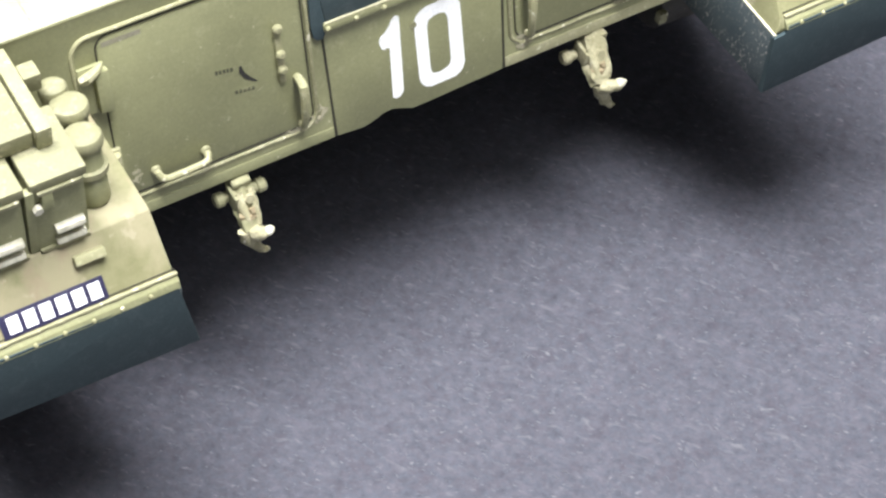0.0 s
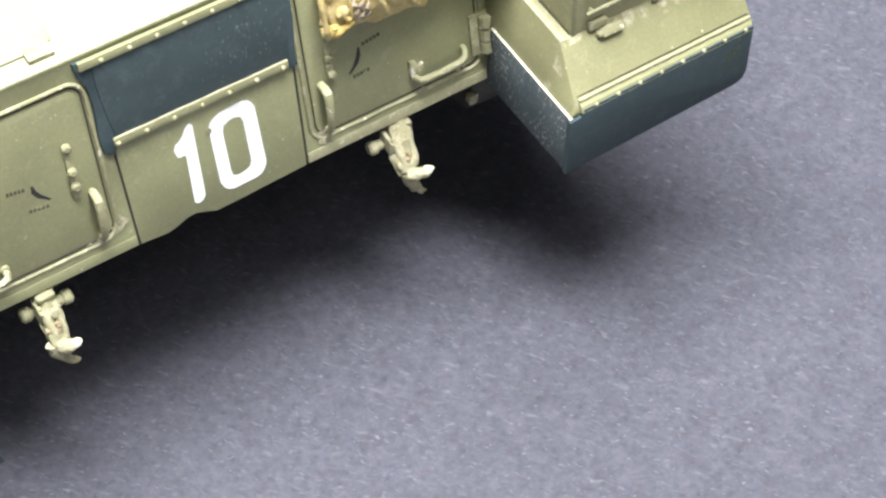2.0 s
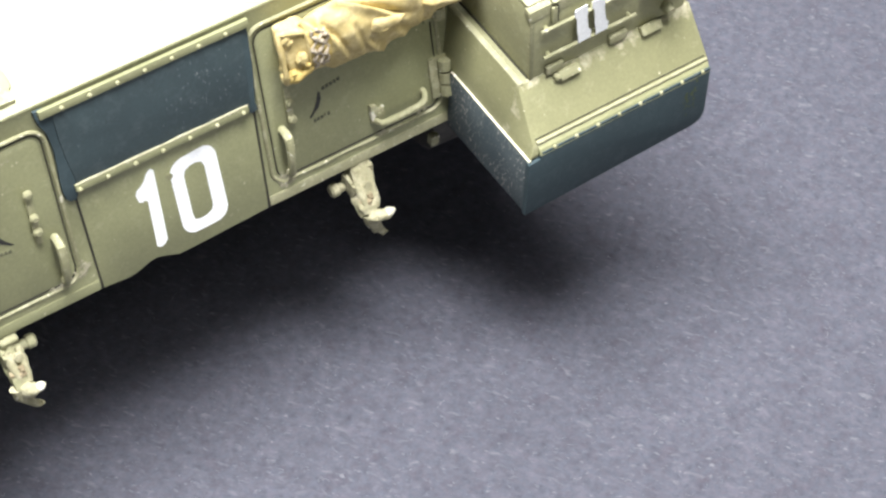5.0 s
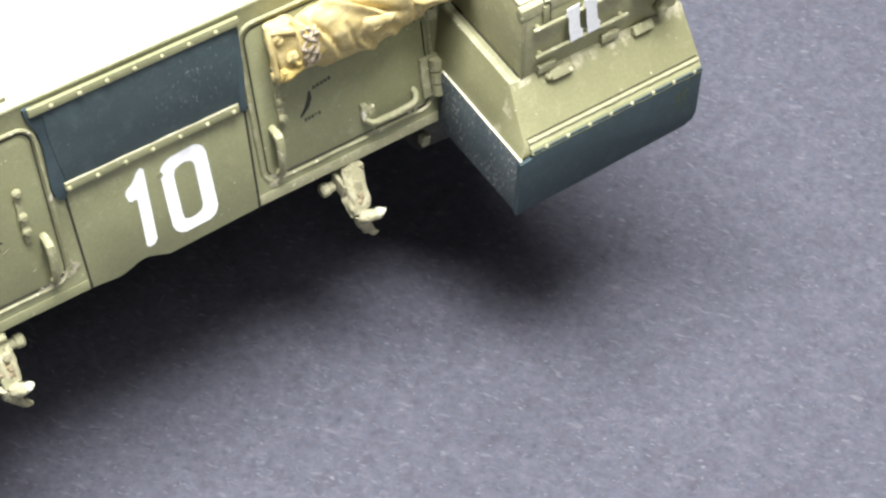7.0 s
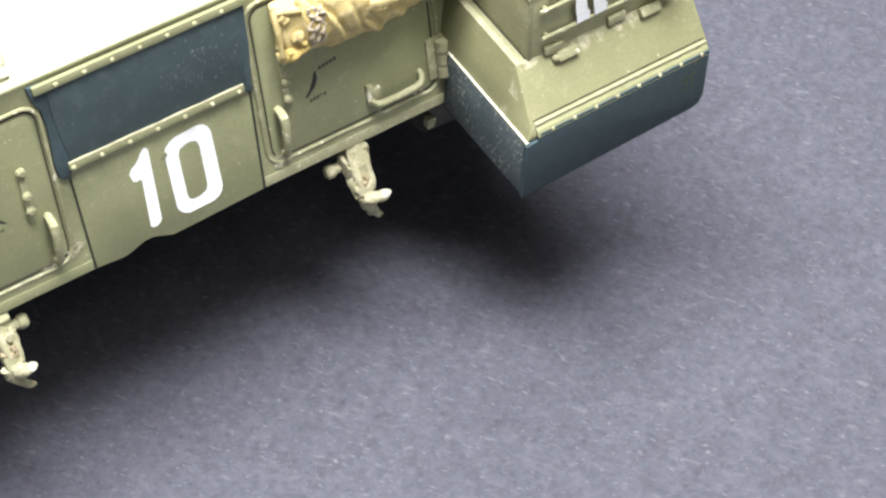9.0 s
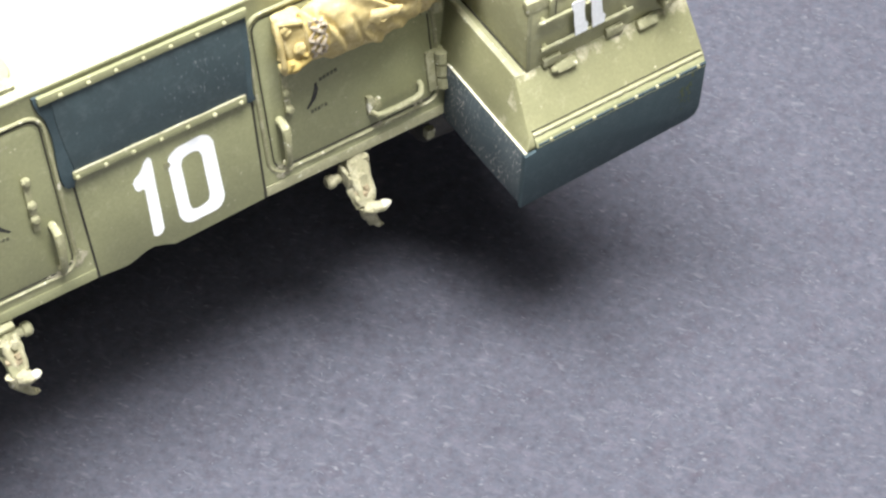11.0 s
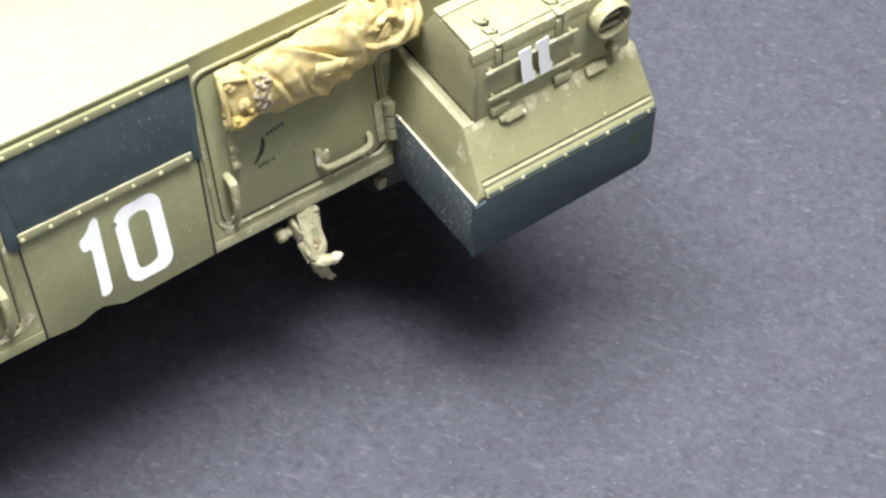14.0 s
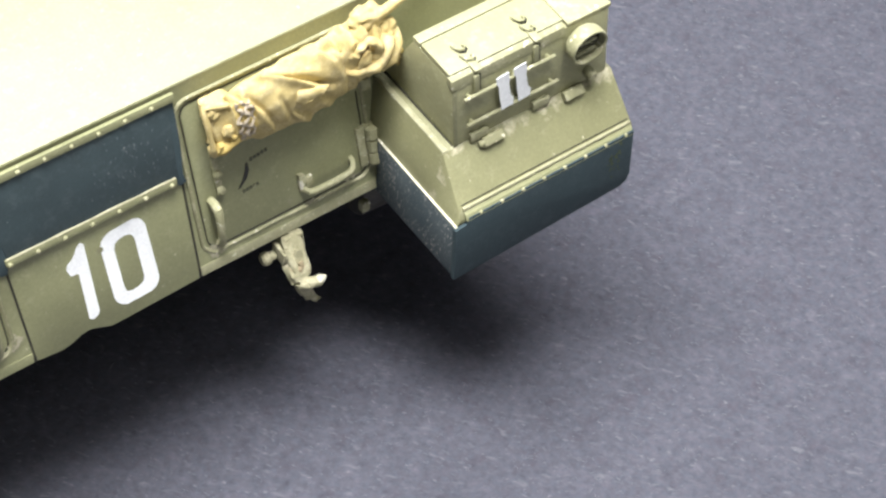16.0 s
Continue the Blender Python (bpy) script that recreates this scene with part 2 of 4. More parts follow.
def card_material():
    """Dark blue-grey felted card with pale fibres lying mostly one way."""
    m, nt, p = nodes_of("felted_card")
    turn = radians(-50)
    co = add(nt, "ShaderNodeTexCoord")
    mp = add(nt, "ShaderNodeMapping", Rotation=(0, 0, -turn))
    nt.links.new(co.outputs["Object"], mp.inputs[0])
    warp = add(nt, "ShaderNodeTexNoise", Scale=380.0, Detail=2.0)
    nt.links.new(mp.outputs[0], warp.inputs[0])
    bent = nt.nodes.new("ShaderNodeVectorMath")
    bent.operation = "MULTIPLY_ADD"
    bent.inputs[1].default_value = (0.0016, 0.0016, 0)
    nt.links.new(warp.outputs["Color"], bent.inputs[0])
    nt.links.new(mp.outputs[0], bent.inputs[2])
    layers = []
    for scale, stretch, lo, hi in ((1.0, (560, 1450, 1), 0.62, 0.74), (1.0, (1200, 2900, 1), 0.645, 0.74)):
        s = nt.nodes.new("ShaderNodeVectorMath")
        s.operation = "MULTIPLY"
        s.inputs[1].default_value = stretch
        nt.links.new(bent.outputs[0], s.inputs[0])
        tx = add(nt, "ShaderNodeTexNoise", Scale=scale, Detail=2.0, Roughness=0.5)
        nt.links.new(s.outputs[0], tx.inputs[0])
        layers.append((tx, ramp(nt, tx.outputs[0], [(lo, (0, 0, 0)), (hi, (1, 1, 1))])))
    cloud = noise_tex(nt, 330, 5, 0.7)
    tone = ramp(nt, cloud.outputs[0], [(0.3, (0.055, 0.0535, 0.069)), (0.5, (0.0605, 0.0635, 0.081)), (0.7, (0.073, 0.0725, 0.092))])
    fine = noise_tex(nt, 1000, 4, 0.7)
    grain = ramp(nt, fine.outputs[0], [(0.3, (0.82, 0.82, 0.825)), (0.7, (1.18, 1.18, 1.175))])
    g = nt.nodes.new("ShaderNodeMix")
    g.data_type, g.blend_type = "RGBA", "MULTIPLY"
    g.inputs[0].default_value = 1.0
    nt.links.new(tone.outputs[0], g.inputs[6])
    nt.links.new(grain.outputs[0], g.inputs[7])
    # dyed fibres, faintly pink and blue, and the pits between them
    dyed = nt.nodes.new("ShaderNodeVectorMath")
    dyed.operation = "MULTIPLY"
    dyed.inputs[1].default_value = (1000, 1750, 1)
    nt.links.new(bent.outputs[0], dyed.inputs[0])
    hue = add(nt, "ShaderNodeTexNoise", Scale=1.0, Detail=3.0, Roughness=0.65)
    nt.links.new(dyed.outputs[0], hue.inputs[0])
    tint = ramp(nt, hue.outputs[0], [(0.30, (0.79, 0.795, 0.81)), (0.43, (0.97, 1.0, 1.02)), (0.55, (1.04, 1.0, 1.0)), (0.72, (1.24, 1.23, 1.215))])
    g2 = nt.nodes.new("ShaderNodeMix")
    g2.data_type, g2.blend_type = "RGBA", "MULTIPLY"
    g2.inputs[0].default_value = 1.0
    nt.links.new(g.outputs[2], g2.inputs[6])
    nt.links.new(tint.outputs[0], g2.inputs[7])
    c = mix(nt, layers[0][1].outputs[0], g2.outputs[2], (0.097, 0.099, 0.117))
    c = mix(nt, layers[1][1].outputs[0], c, (0.118, 0.121, 0.140))
    nt.links.new(c, p.inputs["Base Color"])
    p.inputs["Roughness"].default_value = 0.85
    p.inputs["Specular IOR Level"].default_value = 0.25
    bump(nt, fine.outputs[0], p, 0.34, 0.0002)
    return m


def plain_material(name, a, b, scale, rough):
    m, nt, p = nodes_of(name)
    n = noise_tex(nt, scale, 4)
    r = ramp(nt, n.outputs[0], [(0.3, a), (0.7, b)])
    nt.links.new(r.outputs[0], p.inputs["Base Color"])
    p.inputs["Roughness"].default_value = rough
    bump(nt, n.outputs[0], p, 0.1, 0.001)
    return m


rubber_dusty_lit = dusty_lit_rubber()
fender_stain = stained_fender()
fender_dust = dusty_slope()
silver, lens, card_stuff = silver_material(), lens_material(), card_material()
wall_paint = plain_material("dark_cloth", (0.028, 0.028, 0.03), (0.04, 0.04, 0.043), 12, 0.95)
grey_board = plain_material("grey_board", (0.19, 0.19, 0.19), (0.23, 0.23, 0.23), 14, 0.8)
booth_board = plain_material("pale_board", (0.40, 0.38, 0.34), (0.48, 0.46, 0.42), 20, 0.8)
lamp_shell = plain_material("black_lamp_cloth", (0.02, 0.02, 0.02), (0.03, 0.03, 0.03), 30, 0.8)
lint_stuff = plain_material("pale_lint", (0.095, 0.097, 0.113), (0.16, 0.163, 0.182), 300, 0.9)


# ---------- mesh helpers, in millimetres ----------
def join(bm, other):
    me = bpy.data.meshes.new("tmp")
    other.to_mesh(me)
    other.free()
    bm.from_mesh(me)
    bpy.data.meshes.remove(me)
    return bm


def solid(corners, bevel=0.0, bm=None, seg=2):
    """A block from its eight corners: four below, four above, each ring in the same order."""
    b = bmesh.new()
    v = [b.verts.new(c) for c in corners]
    for f in ((3, 2, 1, 0), (4, 5, 6, 7), (0, 1, 5, 4), (1, 2, 6, 5), (2, 3, 7, 6), (3, 0, 4, 7)):
        b.faces.new([v[i] for i in f])
    bmesh.ops.recalc_face_normals(b, faces=b.faces)
    if bevel:
        bmesh.ops.bevel(b, geom=list(b.edges), offset=bevel, segments=seg, profile=0.6, affect="EDGES")
    return b if bm is None else join(bm, b)


def box(x0, x1, y0, y1, z0, z1, bevel=0.0, bm=None, seg=2):
    return solid([(x0, y0, z0), (x1, y0, z0), (x1, y1, z0), (x0, y1, z0), (x0, y0, z1), (x1, y0, z1), (x1, y1, z1), (x0, y1, z1)], bevel, bm, seg)


def slab(place, x0, x1, s0, s1, low, high, bevel=0.0, bm=None, seg=2):
    """A flat block on a leaning face; place(x, s, out) gives its points."""
    return solid([place(x0, s0, low), place(x1, s0, low), place(x1, s1, low), place(x0, s1, low),
                  place(x0, s0, high), place(x1, s0, high), place(x1, s1, high), place(x0, s1, high)], bevel, bm, seg)


def shape(place, outline, low, high, bevel=0.0, bm=None):
    """A flat piece with any outline on a leaning face."""
    b = bmesh.new()
    lower = [b.verts.new(place(x, s, low)) for x, s in outline]
    upper = [b.verts.new(place(x, s, high)) for x, s in outline]
    n = len(outline)
    top = b.faces.new(upper)
    b.faces.new(lower[::-1])
    for i in range(n):
        b.faces.new((lower[i], lower[(i + 1) % n], upper[(i + 1) % n], upper[i]))
    bmesh.ops.recalc_face_normals(b, faces=b.faces)
    if bevel:
        bmesh.ops.bevel(b, geom=list(top.edges), offset=bevel, segments=2, profile=0.5, affect="EDGES")
    return b if bm is None else join(bm, b)


def tube(points, radius, bm=None, sides=10, closed=False, ends=True):
    """A round bar along points; radius is one number or one for each point."""
    b = bmesh.new()
    pts = [Vector(p) for p in points]
    radii = [radius] * len(pts) if isinstance(radius, (int, float)) else radius
    rings, up = [], None
    for i, p in enumerate(pts):
        a = pts[i - 1] if i or closed else p
        c = pts[(i + 1) % len(pts)] if i + 1 < len(pts) or closed else p
        d = (c - a).normalized()
        if up is None:
            up = d.orthogonal().normalized()
        up = (up - d * up.dot(d)).normalized()
        side = d.cross(up)
        rings.append([b.verts.new(p + (up * math.cos(q) + side * math.sin(q)) * radii[i]) for q in [2 * math.pi * j / sides for j in range(sides)]])
    pairs = list(zip(rings, rings[1:])) + ([(rings[-1], rings[0])] if closed else [])
    for r, s in pairs:
        for j in range(sides):
            b.faces.new((r[j], r[(j + 1) % sides], s[(j + 1) % sides], s[j]))
    if ends and not closed:
        b.faces.new(rings[0][::-1])
        b.faces.new(rings[-1])
    bmesh.ops.recalc_face_normals(b, faces=b.faces)
    return b if bm is None else join(bm, b)


def roughen(bm, cuts, amount, scale, seed=0.0):
    """Splits the faces and pushes the points in and out, for lumpy cast pieces and cloth."""
    bmesh.ops.subdivide_edges(bm, edges=list(bm.edges), cuts=cuts, use_grid_fill=True)
    bm.normal_update()
    for v in bm.verts:
        v.co += v.normal * amount * noise.noise(v.co * scale + Vector((seed, seed * 1.7, 0)))
    bm.normal_update()
    return bm


def dome(place, radius, height, bm=None, n=8):
    """A small rivet head; place(dx, ds, out) gives its points."""
    b = bmesh.new()
    rings = []
    for r, h in ((1.0, -0.1), (1.0, 0.35), (0.72, 0.8)):
        rings.append([b.verts.new(place(math.cos(2 * math.pi * j / n) * radius * r, math.sin(2 * math.pi * j / n) * radius * r, h * height)) for j in range(n)])
    tip = b.verts.new(place(0, 0, height))
    for r, s in zip(rings, rings[1:]):
        for j in range(n):
            b.faces.new((r[j], r[(j + 1) % n], s[(j + 1) % n], s[j]))
    for j in range(n):
        b.faces.new((rings[-1][j], rings[-1][(j + 1) % n], tip))
    bmesh.ops.recalc_face_normals(b, faces=b.faces)
    return b if bm is None else join(bm, b)


def finish(bm, name, material, smooth=35):
    for v in bm.verts:
        v.co = mm(*v.co)
    me = bpy.data.meshes.new(name)
    bm.to_mesh(me)
    bm.free()
    me.materials.append(material)
    me.polygons.foreach_set("use_smooth", [True] * len(me.polygons))
    me.set_sharp_from_angle(angle=radians(smooth))
    return me


def part(name, bm, material, parent, label="", smooth=35):
    ob = new(name, finish(bm, name, material, smooth))
    ob.parent = parent
    return tagged(ob, label)


def thing(name, label, category, group="", kind=""):
    return tagged(new(name), label, category, group, kind)


# ---------- added booth and card ----------
def room_slab(name, x0, x1, y0, y1, z0, z1, material, label, category):
    b = box(x0, x1, y0, y1, z0, z1)
    me = bpy.data.meshes.new(name)
    b.to_mesh(me)
    b.free()
    me.materials.append(material)
    return tagged(new(name, me), label, category, kind="structure")


room_slab("ground", -0.42, 0.42, -0.34, 0.42, -0.012, -0.0006, booth_board, "pale board under the dark card", "board")
# unseen roof and walls, added to close the place and limit bounced light
room_slab("ceiling", -0.42, 0.42, -0.34, 0.42, 0.72, 0.73, wall_paint, "unseen dark roof added over the model", "ceiling")
room_slab("wall_north", -0.43, 0.43, 0.42, 0.43, -0.012, 0.73, wall_paint, "unseen dark cloth wall added round the model", "wall")
room_slab("wall_south", -0.43, 0.43, -0.35, -0.34, -0.012, 0.73, wall_paint, "unseen dark cloth wall added round the model", "wall")
# unseen reflector added to bounce light onto the front plate
room_slab("bounce_board", -0.41, 0.41, -0.34, -0.332, 0.0, 0.14, grey_board, "added grey board bouncing light onto the model's front", "board")
room_slab("wall_west", -0.43, -0.42, -0.34, 0.42, -0.012, 0.73, wall_paint, "unseen dark cloth wall added round the model", "wall")
room_slab("wall_east", 0.42, 0.43, -0.34, 0.42, -0.012, 0.73, wall_paint, "unseen dark cloth wall added round the model", "wall")


def metres_part(name, bm, material, parent=None, label=""):
    me = bpy.data.meshes.new(name)
    bm.to_mesh(me)
    bm.free()
    me.materials.append(material)
    ob = new(name, me)
    ob.parent = parent
    return tagged(ob, label)


tagged(metres_part("card_sheet", box(-0.40, 0.40, -0.33, 0.40, -0.0006, 0.0, 0.0001), card_stuff),
       "dark blue-grey felted card sheet under the model", "card", kind="structure")


def build_lamp(eye, wide, deep, label):
    lamp = thing("hanging_lamp", label, "lamp", "lamps round the model")
    m = look(eye, AIM)
    h, k = wide / 2 + 0.012, deep / 2 + 0.012
    n = min(0.04, k * 0.7)
    b = bmesh.new()
    lo = [b.verts.new(m @ Vector((x, y, 0.004))) for x, y in ((-h, -k), (h, -k), (h, k), (-h, k))]
    hi = [b.verts.new(m @ Vector((x, y, 0.05))) for x, y in ((-0.04, -n), (0.04, -n), (0.04, n), (-0.04, n))]
    b.faces.new(hi)
    b.faces.new(lo[::-1])
    for i in range(4):
        b.faces.new((lo[i], lo[(i + 1) % 4], hi[(i + 1) % 4], hi[i]))
    bmesh.ops.recalc_face_normals(b, faces=b.faces)
    metres_part("shade", b, lamp_shell, lamp)
    top = m @ Vector((0, 0, 0.05))
    metres_part("stem", tube([top, (top.x, top.y, 0.72)], 0.006), lamp_shell, lamp)


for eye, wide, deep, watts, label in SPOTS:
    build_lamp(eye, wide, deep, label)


def build_strip_lamp():
    """A long narrow lamp under the roof: folded housing, two end caps, two cords."""
    lamp = thing("strip_lamp", "long black strip lamp hanging over the model", "lamp")
    m = pose(*STRIP[0], 0, 0, STRIP[1])
    h, w = STRIP[2] / 2 + 0.01, STRIP[3] / 2 + 0.012
    b = bmesh.new()
    rings = [[b.verts.new(m @ Vector((x, y * w, z))) for y, z in ((-1.0, 0.004), (-0.9, 0.016), (-0.45, 0.034), (0.45, 0.034), (0.9, 0.016), (1.0, 0.004))] for x in (-h, h)]
    for i in range(6):
        b.faces.new((rings[0][i], rings[0][(i + 1) % 6], rings[1][(i + 1) % 6], rings[1][i]))
    b.faces.new(rings[0][::-1])
    b.faces.new(rings[1])
    bmesh.ops.recalc_face_normals(b, faces=b.faces)
    metres_part("housing", b, lamp_shell, lamp)
    for x in (-h, h):
        c = solid([m @ Vector(p) for p in ((x - 0.004, -w, 0.003), (x + 0.004, -w, 0.003), (x + 0.004, w, 0.003), (x - 0.004, w, 0.003),
                                           (x - 0.004, -w * 0.5, 0.036), (x + 0.004, -w * 0.5, 0.036), (x + 0.004, w * 0.5, 0.036), (x - 0.004, w * 0.5, 0.036))], 0.001)
        metres_part("end_cap", c, lamp_shell, lamp)
        top = m @ Vector((x * 0.7, 0, 0.034))
        metres_part("cord", tube([top, (top.x, top.y, 0.72)], 0.002), lamp_shell, lamp)


build_strip_lamp()

# ---------- the model vehicle ----------
vehicle = thing("model_vehicle", "olive green scale model army vehicle standing on dark card", "model vehicle")


def rounded(x0, x1, s0, s1, r, n=5):
    pts = []
    for cx, cs, a0 in ((x1 - r, s0 + r, -90), (x1 - r, s1 - r, 0), (x0 + r, s1 - r, 90), (x0 + r, s0 + r, 180)):
        for i in range(n + 1):
            a = radians(a0 + 90 * i / n)
            pts.append((cx + r * math.cos(a), cs + r * math.sin(a)))
    return pts


def build_hull():
    # side profile of the upper hull: leaning front plate, deck, rear, belly
    profile = [(K * 0.45, 0.45), (K * 18.32, 18.32), (K * 18.32 + 0.02, 18.86), (K * 18.32 + 0.09, 18.94), (95.0, 18.94), (95.0, 0.0), (6.0, 0.0), (3.0, 0.4)]
    b = bmesh.new()
    rings = [[b.verts.new((x, y, z)) for y, z in profile] for x in (-47.0, 47.0)]
    n = len(profile)
    b.faces.new(rings[0])
    b.faces.new(rings[1][::-1])
    for i in range(n):
        b.faces.new((rings[0][i], rings[1][i], rings[1][(i + 1) % n], rings[0][(i + 1) % n]))
    bmesh.ops.recalc_face_normals(b, faces=b.faces)
    hull = part("upper_hull", b, olive, vehicle)
    # belly behind the front plate
    belly = [(4.5, 0.2), (15.5, -13.0), (92.0, -13.0), (95.0, 0.2)]
    b = bmesh.new()
    rings = [[b.verts.new((x, y, z)) for y, z in belly] for x in (-25.0, 25.0)]
    b.faces.new(rings[0])
    b.faces.new(rings[1][::-1])
    for i in range(4):
        b.faces.new((rings[0][i], rings[1][i], rings[1][(i + 1) % 4], rings[0][(i + 1) % 4]))
    bmesh.ops.recalc_face_normals(b, faces=b.faces)
    part("lower_hull", b, olive, vehicle)
    for side in (-1, 1):
        # dark steel colour stands in for the shade under the hull
        boss = part("drive_boss", tube([(side * 27.4, 5.2, -6.2), (side * 27.8, 5.2, -6.2), (side * 33.0, 5.2, -6.2)], [2.2, 2.8, 3.0], sides=18), track_steel, vehicle, "drive housing coloured dark for the shade it sits in")
        part("boss_lug", box(*sorted((side * 27.2, side * 28.1)), 2.1, 2.9, -6.4, -5.1, 0.2), olive_edge, boss)
    for x0, x1 in ((-27.1, -7.62), (8.78, 27.1)):
        part("lower_band", slab(on_plate, x0, x1, -0.05, 0.9, -0.2, 0.05, 0.03), ridge_paint if x0 > 0 else olive, hull, "scuffed lower band of the plate")
    part("deck_plate", box(-46.7, 46.7, K * 18.3 + 0.08, 94.6, 18.85, 19.0, 0.05), deck_paint, hull, "worn olive deck, paler to carry the glare")
    # deck hatch with two hinges, and a dark seam across the deck
    hatch = part("deck_hatch", shape(lambda x, y, o: Vector((x, y, 18.95 + o)), rounded(-26.2, -9.6, 7.3, 40.0, 1.2), -0.2, 0.32, 0.1), deck_paint, hull)
    for x in (-23.8, -11.2):
        part("hinge", box(x - 1.1, x + 1.1, 6.35, 7.7, 18.9, 19.45, 0.14), olive_edge, hatch)
    part("deck_seam", box(-30.15, -30.05, 6.45, 60.0, 18.9, 19.035), muddy, hull)
    return hull


hull = build_hull()


def flush(x, s, out=0.0):
    """On the plate, with panels and doors let in so that they stand hardly proud."""
    return on_plate(x, s, out - 0.30)


def soften(outline):
    """Rounds the corners of a painted figure a little."""
    pts = []
    for i, (x, s) in enumerate(outline):
        for j, (ox, os) in ((i, outline[i - 1]), (i, outline[(i + 1) % len(outline)])):
            d = math.hypot(ox - x, os - s)
            q = min(0.3, 0.4 * d) / d
            pts.append((x + (ox - x) * q, s + (os - s) * q))
    return pts


def build_centre_panel():
    panel = part("centre_panel", shape(flush, [(-7.35, -0.08), (-4.95, -0.28), (-4.35, -0.18), (-3.75, 0.0), (-3.0, 0.28), (-2.2, 0.34), (-1.3, 0.05), (-0.3, -0.36), (1.2, -0.34),
                                                   (8.5, -0.08), (8.75, 10.4), (-7.6, 10.4)], 0.0, 0.34, 0.06), olive, vehicle)
    for a, c in (((-7.48, 0.0), (-7.75, 10.0)), ((8.63, 0.0), (8.9, 10.0))):
        part("seam", slab(lambda x, s, o, a=a, c=c: on_plate(a[0] + (c[0] - a[0]) * s + x, a[1] + (c[1] - a[1]) * s, o), -0.10, 0.10, 0, 1, 0.0, 0.05), dark_gap, vehicle)
    part("screw", tube([flush(0.35, 7.4, 0.3), flush(0.35, 7.4, 0.42)], 0.32, sides=12), olive_worn, panel)
    # painted number
    one = [(-2.05, 1.15), (-1.0, 1.4), (-0.84, 8.95), (-1.5, 8.8), (-1.9, 7.9), (-2.92, 7.3), (-2.6, 6.0), (-1.92, 6.4)]
    outer = [(1.3, 1.0), (4.25, 1.1), (4.92, 1.9), (4.8, 8.0), (4.1, 8.8), (1.3, 8.6), (0.42, 7.85), (0.55, 1.8)]
    inner = [(1.95, 2.1), (3.15, 2.2), (3.6, 2.65), (3.56, 7.15), (3.15, 7.6), (2.05, 7.5), (1.6, 7.05), (1.66, 2.5)]
    one, outer, inner = soften(one), soften(outer), soften(inner)
    part("numeral_one", shape(flush, one, 0.33, 0.37), white, panel, "white painted figure 1")
    b = bmesh.new()
    count = len(outer)
    for out in (0.33, 0.37):
        o = [b.verts.new(flush(x, s, out)) for x, s in outer]
        i = [b.verts.new(flush(x, s, out)) for x, s in inner]
        for j in range(count):
            b.faces.new((o[j], o[(j + 1) % count], i[(j + 1) % count], i[j]))
    part("numeral_zero", b, white, panel, "white painted figure 0")


build_centre_panel()


def build_scratches(owner, place, x0, x1, s0, s1, out, count, seed):
    """Short pale scratches and nicks in the paint of a plate."""
    rng = random.Random(seed)
    b = bmesh.new()
    for i in range(count):
        x, z, a = rng.uniform(x0, x1), rng.uniform(s0, s1), rng.gauss(1.2, 0.7)
        ln, w = rng.uniform(0.1, 0.7), rng.uniform(0.018, 0.045)
        dx, dz = math.cos(a) * ln / 2, math.sin(a) * ln / 2
        nx, nz = -math.sin(a) * w, math.cos(a) * w
        rim = [(x - dx, z - dz), (x + nx, z + nz), (x + dx, z + dz), (x - nx, z - nz)]
        shape(place, rim, out, out + 0.012, 0.0, b)
    part("paint_scratches", b, scratch_paint, owner, "short pale scratches in the paint")


def build_dust(owner, place, blots, out, seed):
    """Dust settled in ragged specks round a few spots: across, up, and how far it spreads."""
    rng = random.Random(seed)
    b = bmesh.new()
    for cx, cs, wx, ws in blots:
        for i in range(16):
            x, z, r = rng.gauss(cx, wx * 0.55), rng.gauss(cs, ws * 0.55), rng.uniform(0.03, 0.08) if wx > 0.8 else rng.uniform(0.05, 0.2)
            rim = [(x + r * rng.uniform(0.5, 1.2) * math.cos(a), z + r * rng.uniform(0.5, 1.2) * math.sin(a)) for a in [2 * math.pi * j / 7 for j in range(7)]]
            shape(place, rim, out - 0.03, out + 0.006 + 0.001 * i, 0.0, b)
    part("dust_specks", b, dust_blot, owner, "pale dust settled in the corners")


def rivet_row(strip, place, x0, x1, s, count, out, radius=0.25):
    for i in range(count):
        x = x0 + (x1 - x0) * i / (count - 1)
        part("rivet", dome(lambda dx, ds, o, x=x: place(x + dx, s + ds, out + o), radius, 0.28), olive_edge, strip)


